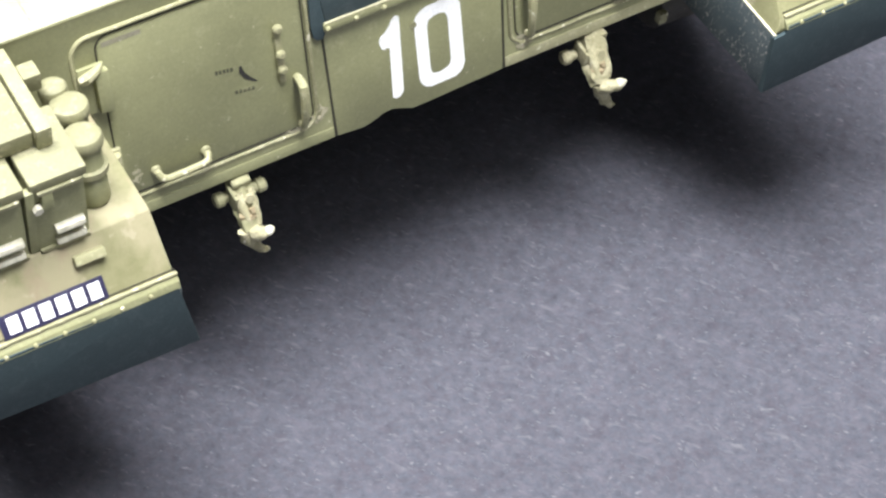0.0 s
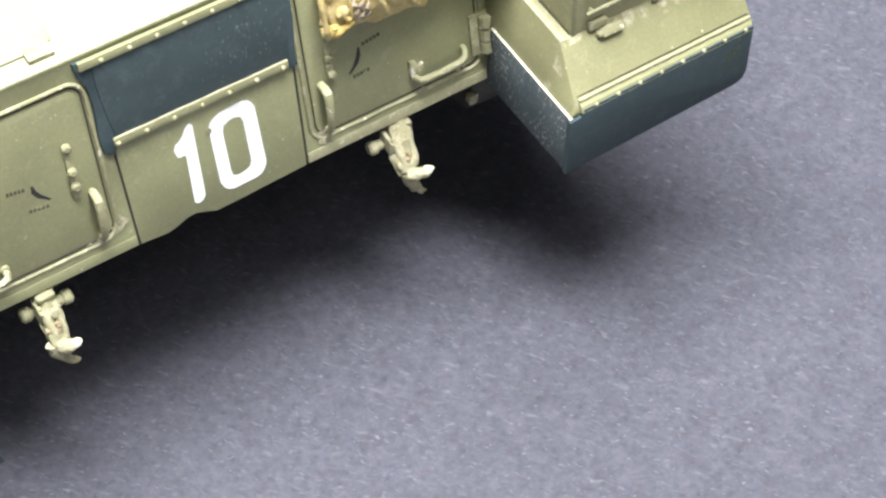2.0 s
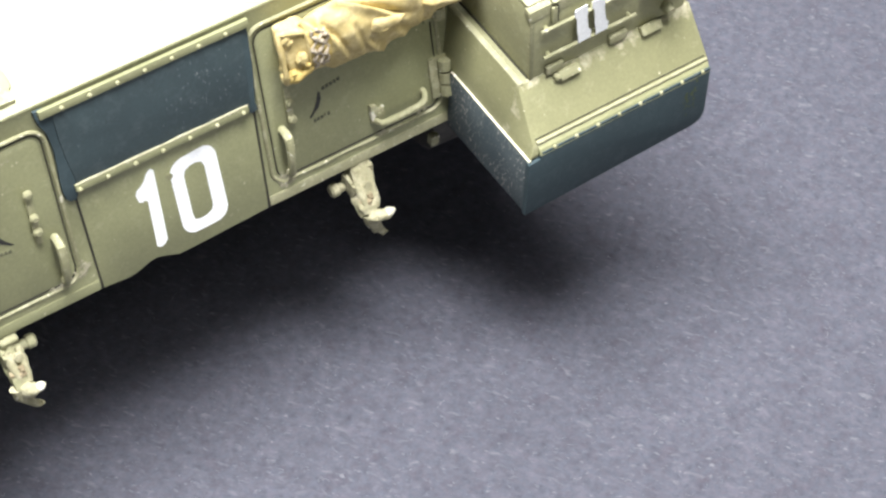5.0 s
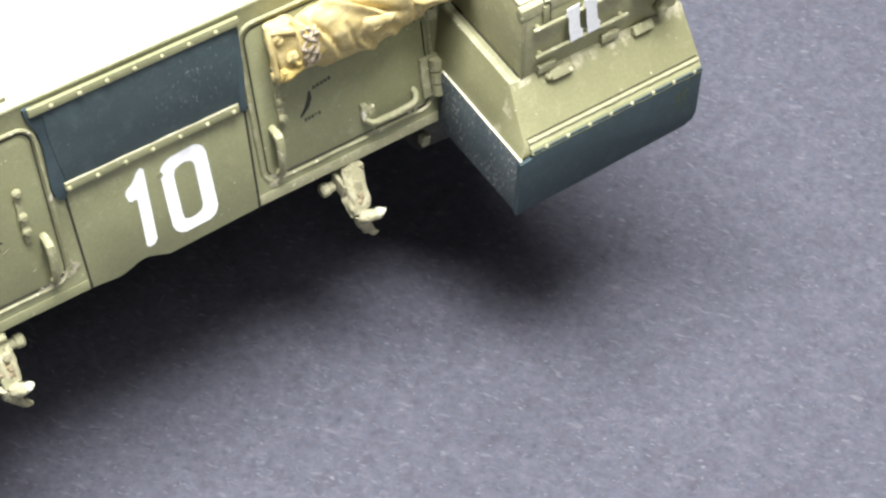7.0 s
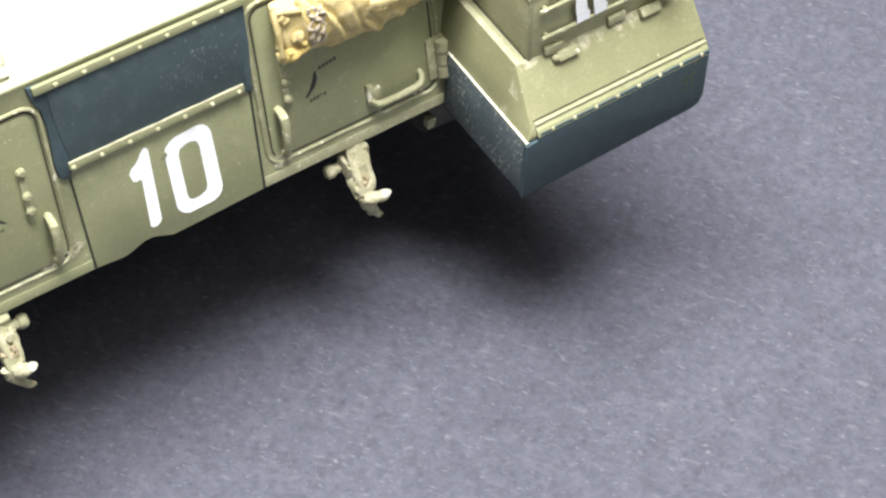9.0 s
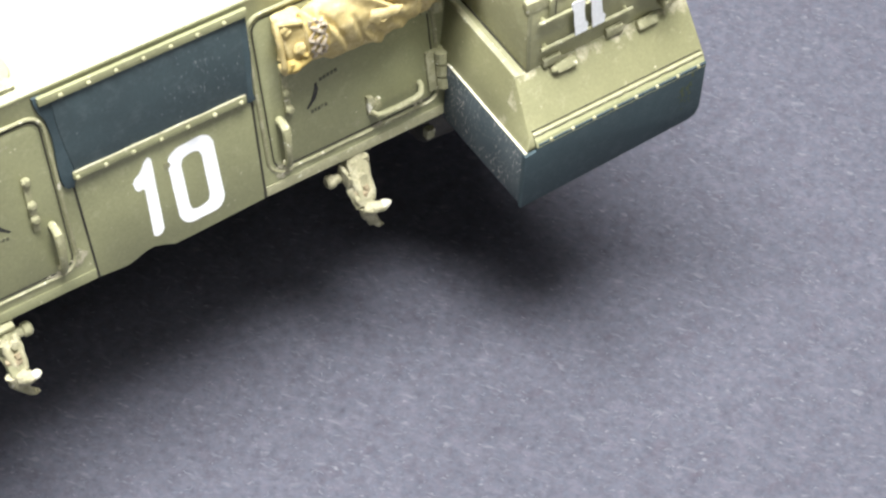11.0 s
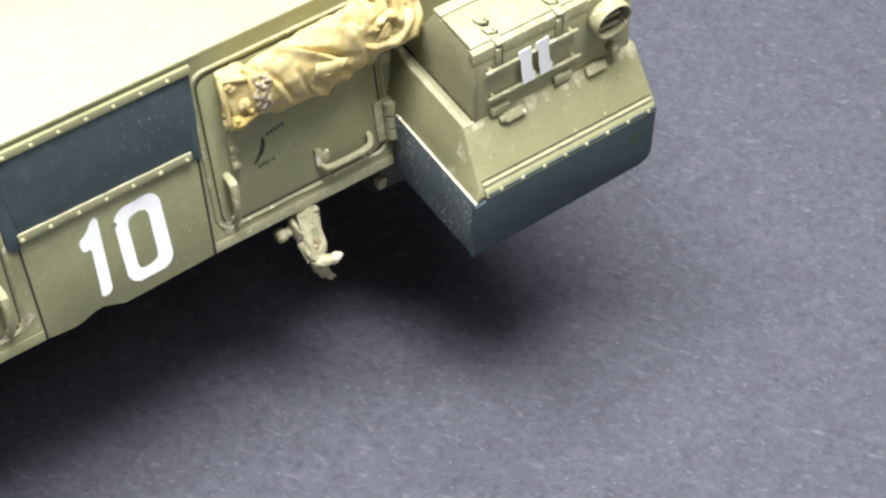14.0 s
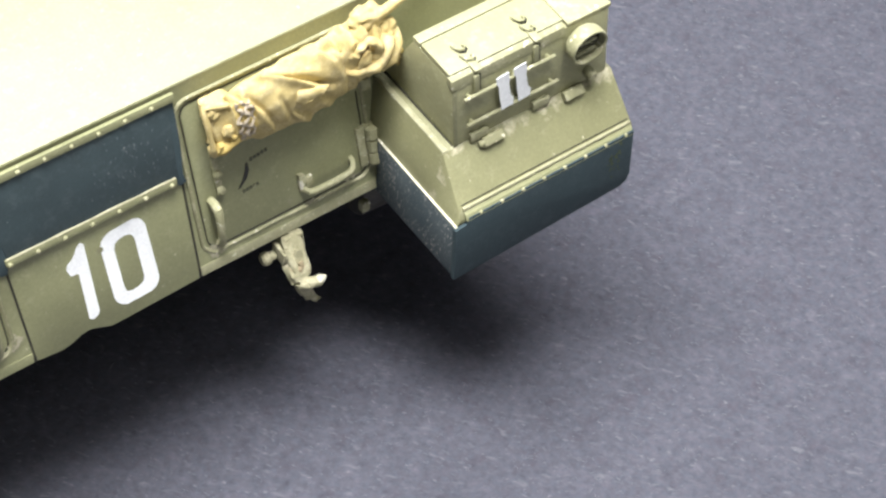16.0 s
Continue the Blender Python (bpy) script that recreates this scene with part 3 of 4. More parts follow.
def build_blue_flap():
    outline = [(-7.75, 9.4), (-8.3, 9.45), (-8.6, 9.8), (-8.74, 10.6), (-8.74, 11.4), (-8.62, 13.2), (-8.58, 14.6), (-8.78, 16.2), (-9.2, 17.1), (-9.4, 18.0), (-9.4, 18.5), (-8.9, 18.5), (-7.5, 18.2),
               (9.55, 18.2), (9.45, 14.0), (9.05, 10.6), (9.2, 9.9), (8.6, 9.75), (7.9, 10.1), (-7.4, 10.1)]
    flap = part("rubber_sheet", shape(on_plate, outline, 0.0, 0.35, 0.12), rubber, vehicle, "dark blue-grey rubber sheet between riveted strips")
    # the taut face of the sheet, standing proud of its turned-back border
    face = [(-7.35, 10.3), (8.5, 10.3), (8.75, 14.0), (8.9, 18.0), (-8.0, 18.0), (-8.0, 15.4), (-7.75, 13.0)]
    part("sheet_face", shape(on_plate, face, 0.3, 0.46, 0.1), rubber_face, flap, "taut grey face of the rubber sheet, toned lighter as lit")
    up = part("clamp_strip", slab(on_plate, -9.1, 9.6, 17.85, 18.58, 0.3, 0.72, 0.1), olive, flap)
    rivet_row(up, on_plate, -7.2, 7.4, 18.15, 7, 0.7, 0.21)
    low = part("clamp_strip", slab(on_plate, -7.7, 8.25, 10.15, 10.85, 0.2, 0.6, 0.1), olive, flap)
    rivet_row(low, on_plate, -7.4, 7.7, 10.4, 7, 0.6, 0.21)
    part("scuffed_edge", tube([on_plate(-7.6 + 15.8 * i / 12, 10.86, 0.5) for i in range(13)], [0.10 + 0.035 * math.sin(i * 1.9) for i in range(13)], sides=6), pale_edge, low, "upper edge rubbed pale")
    # paint flecks caught on the sheet
    rng = random.Random(3)
    b = bmesh.new()
    for i in range(64):
        x, z, r = rng.gauss(5.2, 2.4), rng.gauss(14.2, 1.6), rng.uniform(0.025, 0.07)
        if -7 < x < 8.5 and 11.2 < z < 17:
            dome(lambda dx, ds, o, x=x, z=z: on_plate(x + dx * 0.7, z + ds * 2.4, 0.455 + o), r, 0.03, b, 6)
    part("paint_flecks", b, fleck_paint, flap, "small pale paint flecks")


build_blue_flap()


def lump(centre, rx, ry, rz, seed, rough, n=20, m=14):
    b = bmesh.new()
    rings = []
    for i in range(1, m):
        e = math.pi * i / m - math.pi / 2
        ring = []
        for j in range(n):
            a = 2 * math.pi * j / n
            d = Vector((math.cos(e) * math.cos(a), math.cos(e) * math.sin(a), math.sin(e)))
            r = 1 + rough * noise.noise(d * 1.8 + Vector((seed, seed * 2, 0))) + rough * 0.5 * noise.noise(d * 4 + Vector((0, seed, seed)))
            ring.append(b.verts.new(Vector(centre) + Vector((d.x * rx, d.y * ry, d.z * rz)) * r))
        rings.append(ring)
    for p, q in zip(rings, rings[1:]):
        for j in range(n):
            b.faces.new((p[j], p[(j + 1) % n], q[(j + 1) % n], q[j]))
    b.faces.new(rings[0][::-1])
    b.faces.new(rings[-1])
    bmesh.ops.recalc_face_normals(b, faces=b.faces)
    return b


def build_door(mirror, x0, x1, s0, s1, foot):
    """A side door of the front plate: leaf in a raised rolled rim, with lever plate, handles, hinges and stencil marks."""
    def place(x, s, out=0.0):
        return on_plate(x, s, out - 0.34)
    door = part("door", shape(place, rounded(x0 + 0.6, x1 - 0.6, s0 + foot + 0.09, s1 - 0.6, 1.0), 0.0, 0.42, 0.14), olive, vehicle, "olive access door with rounded corners")
    inset = 0.52 if mirror > 0 else 0.34
    rim0 = x0 - (1.45 if mirror < 0 else 0.0)
    part("door_rim", tube([place(x, s, 0.40 if s > s0 + 1.4 else 0.29) for x, s in rounded(rim0, x1, s0, s1, 1.5, 6)], 0.19, sides=8, closed=True), olive_edge, door)
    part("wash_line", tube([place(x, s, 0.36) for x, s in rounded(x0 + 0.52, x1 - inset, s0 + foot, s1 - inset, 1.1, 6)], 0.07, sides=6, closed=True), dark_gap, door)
    if mirror < 0:
        # pale band painted for the light caught by the leaf's bevelled edge
        part("leaf_glint", slab(place, x0 + 1.0, x0 + 4.2, s1 - 1.25, s1 - 0.85, 0.40, 0.435), edge_glint, door, "grey band painted as light on the leaf's edge")
    if mirror > 0:
        part("scuffed_edge", tube([place(x0 + 0.8 + (x1 - x0 - 1.9) * i / 12, s0 - 0.02, 0.42 + 0.03 * math.sin(i * 2.1)) for i in range(13)], [0.075 + 0.03 * math.sin(i * 1.7 + x0) for i in range(13)], sides=6), ridge_paint, door, "paint rubbed pale along the lower edge")
    hx = 11.0 if mirror > 0 else -10.95      # side with the lever
    out_by = 0.0 if mirror > 0 else 0.5
    part("side_handle", tube([place(hx + out_by + 0.05 * out_by * (q - 2.5), q, o) for q, o in ((2.5, 0.3), (2.6, 0.9), (3.1, 1.2), (4.5, 1.45), (5.9, 1.6), (6.5, 1.5), (6.8, 1.1), (6.9, 0.3))], [0.3, 0.32, 0.34, 0.36, 0.4, 0.42, 0.4, 0.36], sides=8), olive_edge, door, "worn olive grab handle")
    lx = hx + (1.0 if mirror > 0 else -0.65)
    lever = part("lever_plate", slab(place, lx - 0.3, lx + 0.3, 7.0, 12.0, 0.3, 0.7, 0.12), olive_edge, door)
    for s in ((7.6, 9.2, 11.4) if mirror > 0 else (8.2, 9.6, 11.9)):
        part("bolt", tube([place(lx, s, 0.7), place(lx, s, 0.95), place(lx, s, 1.1)], [0.42, 0.42, 0.25], sides=8), olive_worn, lever)
    # lower grab bar: a bent rod, on the hinge side with a square foot plate
    if mirror > 0:
        rod = ((19.75, 3.9, 0.35), (19.75, 3.75, 0.9), (20.0, 3.55, 1.2), (20.6, 3.45, 1.28), (22.4, 3.42, 1.3), (24.0, 3.5, 1.28), (24.6, 3.7, 1.15), (24.85, 4.1, 0.8), (24.9, 4.3, 0.3))
        bar = part("grab_bar", tube([place(*q) for q in rod], [0.26, 0.28, 0.3, 0.3, 0.3, 0.3, 0.3, 0.28, 0.26], sides=10), olive_edge, door, "dry-brushed olive grab bar")
        foot_rim = [(19.35, 3.5), (20.35, 3.35), (20.7, 3.9), (20.75, 4.75), (20.2, 4.7), (20.0, 5.15), (19.4, 5.3)]
        part("foot_plate", roughen(shape(place, foot_rim, 0.3, 0.85, 0.12), 1, 0.08, 1.5, 3.0), scuffed, bar, "square foot rubbed pale")
        part("foot_bolt", tube([place(20.1, 4.2, 0.8), place(20.1, 4.2, 1.1)], 0.26, sides=6), olive_worn, bar)
    else:
        rod = ((-23.2, 3.6, 0.3), (-23.2, 3.5, 0.9), (-23.0, 3.15, 1.15), (-22.5, 2.95, 1.2), (-21.0, 2.95, 1.2), (-19.5, 3.0, 1.2), (-19.05, 3.15, 1.15), (-18.9, 3.4, 0.9), (-18.9, 3.5, 0.3))
        bar = part("grab_bar", tube([place(*q) for q in rod], [0.27, 0.3, 0.31, 0.3, 0.3, 0.3, 0.33, 0.34, 0.3], sides=10), olive_edge, door, "dry-brushed olive grab bar")
        for gx in (-23.2, -18.9):
            part("bar_foot", tube([place(gx, 3.55, 0.3), place(gx, 3.55, 0.6), place(gx, 3.55, 0.72)], [0.46, 0.43, 0.34], sides=10), olive_worn, bar)
    # arc mark and two unreadable stencil lines
    if mirror > 0:
        a = [(14.95, 8.75), (14.85, 8.0), (14.5, 7.3), (13.85, 6.65)]
        lines = ((15.3, 8.75, 1.9, 0.05), (14.1, 6.05, 1.7, 0.02))
    else:
        a = [(-14.95, 9.7), (-14.9, 9.1), (-14.5, 8.5), (-13.75, 7.9)]
        lines = ((-17.1, 9.75, 1.6, -0.05), (-15.7, 7.45, 1.8, -0.05))
    b = bmesh.new()
    for i in range(3):
        w = (0.10, 0.22, 0.24, 0.12)
        (xa, sa), (xb, sb) = a[i], a[i + 1]
        join(b, solid([place(xa - w[i], sa, 0.42), place(xa + w[i], sa, 0.42), place(xb + w[i + 1], sb, 0.42), place(xb - w[i + 1], sb, 0.42),
                       place(xa - w[i], sa, 0.46), place(xa + w[i], sa, 0.46), place(xb + w[i + 1], sb, 0.46), place(xb - w[i + 1], sb, 0.46)]))
    part("arc_mark", b, black_ink, door, "black painted arc mark")
    for lx0, ls, ln, tilt in lines:
        b = bmesh.new()
        for q in range(5):
            x = lx0 + ln * q / 5
            slab(place, x, x + ln / 5 * 0.72, ls + tilt * q, ls + 0.32 + tilt * q, 0.42, 0.455, bm=b)
        part("stencil_bars", b, faded_ink, door, "small black stencil marking")
    build_scratches(door, place, x0 + 1.2, x1 - 1.2, s0 + 1.2, s1 - 4.0, 0.42, 34, 5 + mirror)
    blots = ((10.2, 2.35, 0.45, 0.5), (10.75, 1.75, 0.7, 0.3), (11.3, 2.1, 0.35, 0.3), (10.4, 1.5, 0.6, 0.25), (20.3, 2.0, 0.5, 0.16), (24.6, 2.35, 0.6, 0.22), (23.2, 7.7, 1.0, 0.9), (18.6, 3.2, 0.9, 0.4)) if mirror > 0 else ((-12.7, 15.3, 0.9, 0.2), (-10.3, 2.4, 0.5, 0.4), (-10.9, 2.0, 0.7, 0.2), (-9.0, 2.2, 0.5, 0.4), (-8.4, 2.9, 0.3, 0.5), (-24.8, 3.4, 0.5, 0.9))
    build_dust(door, place, blots, 0.42, 3 + mirror)
    # hinges on the outer side
    ox = x1 if mirror > 0 else x0
    for s in (4.9, 12.6):
        h = part("hinge", slab(place, ox - 1.3, ox + 0.9, s - 2.0, s + 2.0, 0.2, 0.7, 0.15), olive_edge if s < 8 else olive, door)
        if mirror < 0 and s > 8:
            part("hinge_leaf", slab(place, ox - 0.2, ox + 1.0, s - 1.9, s + 1.7, 0.5, 1.3, 0.25), olive, h)
            part("pin_lever", tube([place(ox - 1.1, s + 1.2, 0.9), place(ox - 0.7, s + 1.5, 1.2), place(ox + 0.1, s + 1.9, 1.2), place(ox + 0.5, s + 2.15, 1.0)], [0.42, 0.45, 0.34, 0.26], sides=8), olive_edge, h)
            continue
        for q in (-1.25, 0.0, 1.25):
            part("knuckle", tube([place(ox + 0.1, s + q - 0.52, 0.9), place(ox + 0.1, s + q + 0.52, 0.9)], 0.62, sides=10), olive_edge, h)
    return door


build_door(1, 9.4, 27.0, 1.72, 17.2, 0.42)
build_door(-1, -26.6, -8.95, 1.75, 16.9, 0.42)


def build_fender(side):
    """A front fender: sloped nose, leaning inner wall, riveted strip and rubber flaps."""
    def X(x):
        return x * side
    word = "right" if side > 0 else "left"
    f = bmesh.new()
    # cross-section rings from the hull to the nose
    def ring(y, ztop, xin_top):
        return [f.verts.new((X(27.3), y, 6.1)), f.verts.new((X(xin_top), y, ztop)), f.verts.new((X(46.6), y, ztop)), f.verts.new((X(46.6), y, 6.1))]
    tops = (28.45, 28.4, 27.8, 27.5) if side > 0 else (27.6, 27.6, 27.5, 27.4)
    r = [ring(y, z, x) for (y, z), x in zip(((3.4, 11.1), (-7.25, 11.1), (-10.95, 7.2), (-11.3, 6.5)), tops)]
    for a, c in zip(r, r[1:]):
        for i in range(4):
            f.faces.new((a[i], a[(i + 1) % 4], c[(i + 1) % 4], c[i]))
    f.faces.new(r[0])
    f.faces.new(r[-1][::-1])
    bmesh.ops.recalc_face_normals(f, faces=f.faces)
    bmesh.ops.bevel(f, geom=list(f.edges), offset=0.12, segments=2, profile=0.6, affect="EDGES")
    fender = part("fender", f, fender_dust if side > 0 else fender_stain, vehicle, "olive fender with a sloped nose")
    if side > 0:
        part("ridge_band", roughen(box(28.42, 28.98, -7.3, 3.0, 10.9, 11.22, 0.1), 2, 0.05, 1.6, 2.0), ridge_paint, fender, "ridge rubbed pale")
    # bright lower lip of the inner wall
    part("inner_lip", box(*sorted((X(27.12 if side > 0 else 27.3), X(27.4))), -11.4, 0.3, 6.04, 6.17, 0.04), white_tip, fender, "pale rubbed lower lip")
    # riveted strip along the nose
    n0 = 28.2 if side > 0 else 27.3
    strip = part("nose_strip", solid([(X(n0), -11.62, 6.50), (X(46.4), -11.62, 6.50), (X(46.4), -11.0, 6.50), (X(n0), -11.0, 6.50),
                                      (X(n0), -11.34, 7.02), (X(46.4), -11.34, 7.02), (X(46.4), -10.92, 7.34), (X(n0), -10.92, 7.34)], 0.06), olive, fender)
    for i in range(8):
        x = 29.7 + 2.27 * i
        part("rivet", dome(lambda dx, ds, o, x=x: Vector((X(x) + dx, -11.48 + 0.47 * ds - 0.88 * o, 6.76 + 0.88 * ds + 0.47 * o)), 0.19, 0.2), olive_edge, strip)
    # rubbed bead over the strip, and the dark joint above it
    bead = [on_slope(X(n0 + (46.35 - n0) * i / 24), 0.045, 0.10) for i in range(25)]
    part("nose_bead", tube(bead, [0.17 + 0.03 * math.sin(i * 2.3) for i in range(25)], sides=8), ridge_paint, strip, "bead rubbed pale")
    part("nose_gap", tube([on_slope(X(n0), 0.105, 0.0), on_slope(X(46.3), 0.105, 0.0)], 0.055, sides=6), dark_gap, strip)
    # rubber flaps: front with rounded outer corner, and inner side
    def front(x, s, out):
        return Vector((X(x), -11.55 - 0.075 * (7.0 - s) - out, s))
    low = (27.0, -0.42) if side > 0 else (26.0, -0.8)
    outline = [low, (45.4, 0.15), (46.2, 0.5), (46.55, 1.3), (46.5, 6.9), (28.4, 6.8), (28.2, 6.1), (27.05, 5.95)] if side > 0 else [low, (45.4, 0.15), (46.2, 0.5), (46.55, 1.3), (46.5, 6.9), (27.5, 6.6)]
    part("front_flap", shape(front, outline, -0.5, 0.0, 0.12), rubber, fender, "dark blue-grey rubber mud flap")
    if side > 0:
        # olive overspray near the outer end of the flap
        rng = random.Random(11)
        b = bmesh.new()
        for i in range(26):
            cx, cs, r = rng.gauss(44.6, 0.45), rng.gauss(4.3, 0.9), rng.uniform(0.06, 0.24)
            rim = [(cx + r * rng.uniform(0.5, 1) * math.cos(q), cs + 1.5 * r * rng.uniform(0.5, 1) * math.sin(q)) for q in [2 * math.pi * j / 8 for j in range(8)]]
            shape(front, rim, 0.0, 0.015, 0.0, b)
        part("paint_overspray", b, overspray, fender, "thin olive overspray")
    def inner(y, s, out):
        return Vector((X(27.25 - out), y, s))
    part("side_flap", shape(inner, [(-11.75, -0.45), (0.2, -0.8), (0.35, 6.0), (-11.4, 6.0)], -0.4, 0.1, 0.08), rubber_dusty_lit, fender, "dusty blue-grey rubber side flap, lightened for side light")
    return fender


build_fender(1)
fender_left = build_fender(-1)


def build_stowage_box():
    """The closed box on the fender with two slats, latches, two white strokes and a round headlight."""
    def front(x, s, out=0.0):
        return Vector((x, -7.25 + 0.13 * (s - 11.1) - out, s))
    b = solid([(29.6, -7.25, 11.1), (46.0, -7.25, 11.1), (46.0, 3.3, 11.1), (29.6, 3.3, 11.1),
               (29.6, -6.31, 18.3), (46.0, -6.31, 18.3), (46.0, -0.6, 18.3), (29.6, -0.6, 18.3)], 0.15)
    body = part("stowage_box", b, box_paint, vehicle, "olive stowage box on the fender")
    part("foot_gap", tube([(29.56, -7.0, 11.14), (29.56, 3.0, 11.14)], [0.07, 0.13], sides=6), dark_gap, body, "dark line along the foot of the box")
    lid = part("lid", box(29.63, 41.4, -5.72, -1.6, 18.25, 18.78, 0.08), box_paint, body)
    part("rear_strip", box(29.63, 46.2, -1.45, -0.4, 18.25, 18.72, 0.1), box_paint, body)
    part("lid", box(41.5, 46.2, -6.35, -1.6, 18.25, 18.72, 0.15), olive_edge, body)
    part("front_lip", solid([(29.45, -6.50, 17.5), (41.3, -6.50, 17.5), (41.3, -5.66, 17.75), (29.45, -5.66, 17.75), (29.45, -6.28, 18.5), (41.3, -6.28, 18.5), (41.3, -5.66, 18.74), (29.4, -5.66, 18.74)], 0.08), olive_edge, lid)
    part("lid_gap", box(29.5, 41.3, -5.78, -5.60, 18.60, 18.735), dark_gap, lid)
    for x in (32.0, 38.2):
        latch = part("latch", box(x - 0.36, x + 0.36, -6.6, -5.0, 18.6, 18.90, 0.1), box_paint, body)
        # two bent wires one behind the other, each over dark wash and painted shade
        for dy in (0.0, -1.25):
            wire = [(x - 0.42, -3.15 + dy, 18.88), (x - 0.40, -3.6 + dy, 19.0), (x - 0.2, -4.05 + dy, 19.05), (x + 0.15, -4.2 + dy, 19.05), (x + 0.42, -3.95 + dy, 19.0), (x + 0.42, -3.6 + dy, 18.9)]
            part("latch_wire", tube(wire, 0.10, sides=6), olive_edge, latch)
            part("latch_wash_shade", tube([(a + 0.12, c - 0.1, 18.78) for a, c, d in wire], 0.13, sides=6), dark_gap, latch)
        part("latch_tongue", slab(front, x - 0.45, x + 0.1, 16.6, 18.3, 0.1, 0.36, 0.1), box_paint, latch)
        part("tongue_gap", slab(front, x + 0.14, x + 0.26, 16.5, 18.2, 0.1, 0.26), dark_gap, latch)
    for s, x0, x1 in ((16.35, 30.4, 39.9), (13.35, 30.7, 40.3)):
        part("slat", tube([front(x0, s, 0.42), front(x1, s, 0.42)], 0.17, sides=8), olive_edge, body)
        for x in (x0 + 0.6, (x0 + x1) / 2 + 0.6, x1 - 0.6):
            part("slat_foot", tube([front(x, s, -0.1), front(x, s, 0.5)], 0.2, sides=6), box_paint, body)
    part("corner_post", slab(front, 29.56, 29.95, 11.15, 17.45, -0.1, 0.05, 0.04), olive_worn, body, "dusty corner edge")
    for x, s0, s1 in ((34.55, 13.5, 17.35), (36.35, 13.55, 17.5)):
        st = [(x - 0.45, s0), (x + 0.8, s0 + 0.05), (x + 0.85, s0 + 0.8), (x + 0.55, s0 + 1.2), (x + 0.35, s1 - 1.3), (x + 0.42, s1 - 0.6), (x + 0.3, s1), (x - 0.95, s1 - 0.1), (x - 0.95, s1 - 0.8), (x - 0.72, s1 - 1.1), (x - 0.62, s0 + 1.3), (x - 0.5, s0 + 0.7)]
        part("white_stroke", shape(front, st, 0.60, 0.66), white, body, "white painted stroke")
    # lugs at the foot
    for x, q in ((33.2, 0.79), (42.0, 0.85)):
        lug = part("foot_lug", slab(on_slope, x - 1.05, x + 1.05, q, q + 0.16, 0.0, 0.6, 0.15), olive_edge, body)
        if x < 40:
            part("lug_pin", tube([on_slope(x - 1.5, q + 0.08, 0.34), on_slope(x - 1.35, q + 0.08, 0.34), on_slope(x - 0.95, q + 0.08, 0.34)], [0.2, 0.32, 0.32], sides=10), olive_edge, lug)
    for x in (32.0, 38.6):
        part("foot_clip", slab(front, x - 0.9, x + 0.9, 11.15, 12.0, 0.0, 0.45, 0.12), olive_edge, body)
    part("stud", tube([front(43.8, 12.3, -0.1), front(43.8, 12.3, 0.5), front(43.8, 12.3, 1.0)], [0.45, 0.55, 0.4], sides=10), olive_edge, body)
    # headlight
    def lamp_at(r, a, out):
        return Vector((42.8 + 0.80 * r * math.cos(a), -6.65 - out * 0.55, 16.65 + 0.80 * r * math.sin(a)))
    b = bmesh.new()
    prof = [(1.5, -0.2), (1.95, 0.1), (2.25, 0.7), (2.32, 1.5), (2.32, 2.7), (2.26, 2.85), (2.12, 2.85), (2.02, 2.7), (1.98, 1.3)]
    rings = [[b.verts.new(lamp_at(r, 2 * math.pi * j / 28, o)) for j in range(28)] for r, o in prof]
    for p, q in zip(rings, rings[1:]):
        for j in range(28):
            b.faces.new((p[j], p[(j + 1) % 28], q[(j + 1) % 28], q[j]))
    b.faces.new(rings[0][::-1])
    bmesh.ops.recalc_face_normals(b, faces=b.faces)
    lamp = part("headlight", b, olive_edge, body, "round olive headlight")
    b = bmesh.new()
    rings = [[b.verts.new(lamp_at(r, 2 * math.pi * j / 24, o)) for j in range(24)] for r, o in ((2.0, 1.3), (1.4, 1.45), (0.7, 1.5))]
    for p, q in zip(rings, rings[1:]):
        for j in range(24):
            b.faces.new((p[j], p[(j + 1) % 24], q[(j + 1) % 24], q[j]))
    b.faces.new(rings[-1])
    bmesh.ops.recalc_face_normals(b, faces=b.faces)
    part("lens", b, lens, lamp, "dull glass lens")
    for s in (15.3, 16.5):
        part("blackout_bar", box(41.7, 43.7, -7.85, -7.6, s + 0.5, s + 0.72, 0.09), olive_edge, lamp)


build_stowage_box()


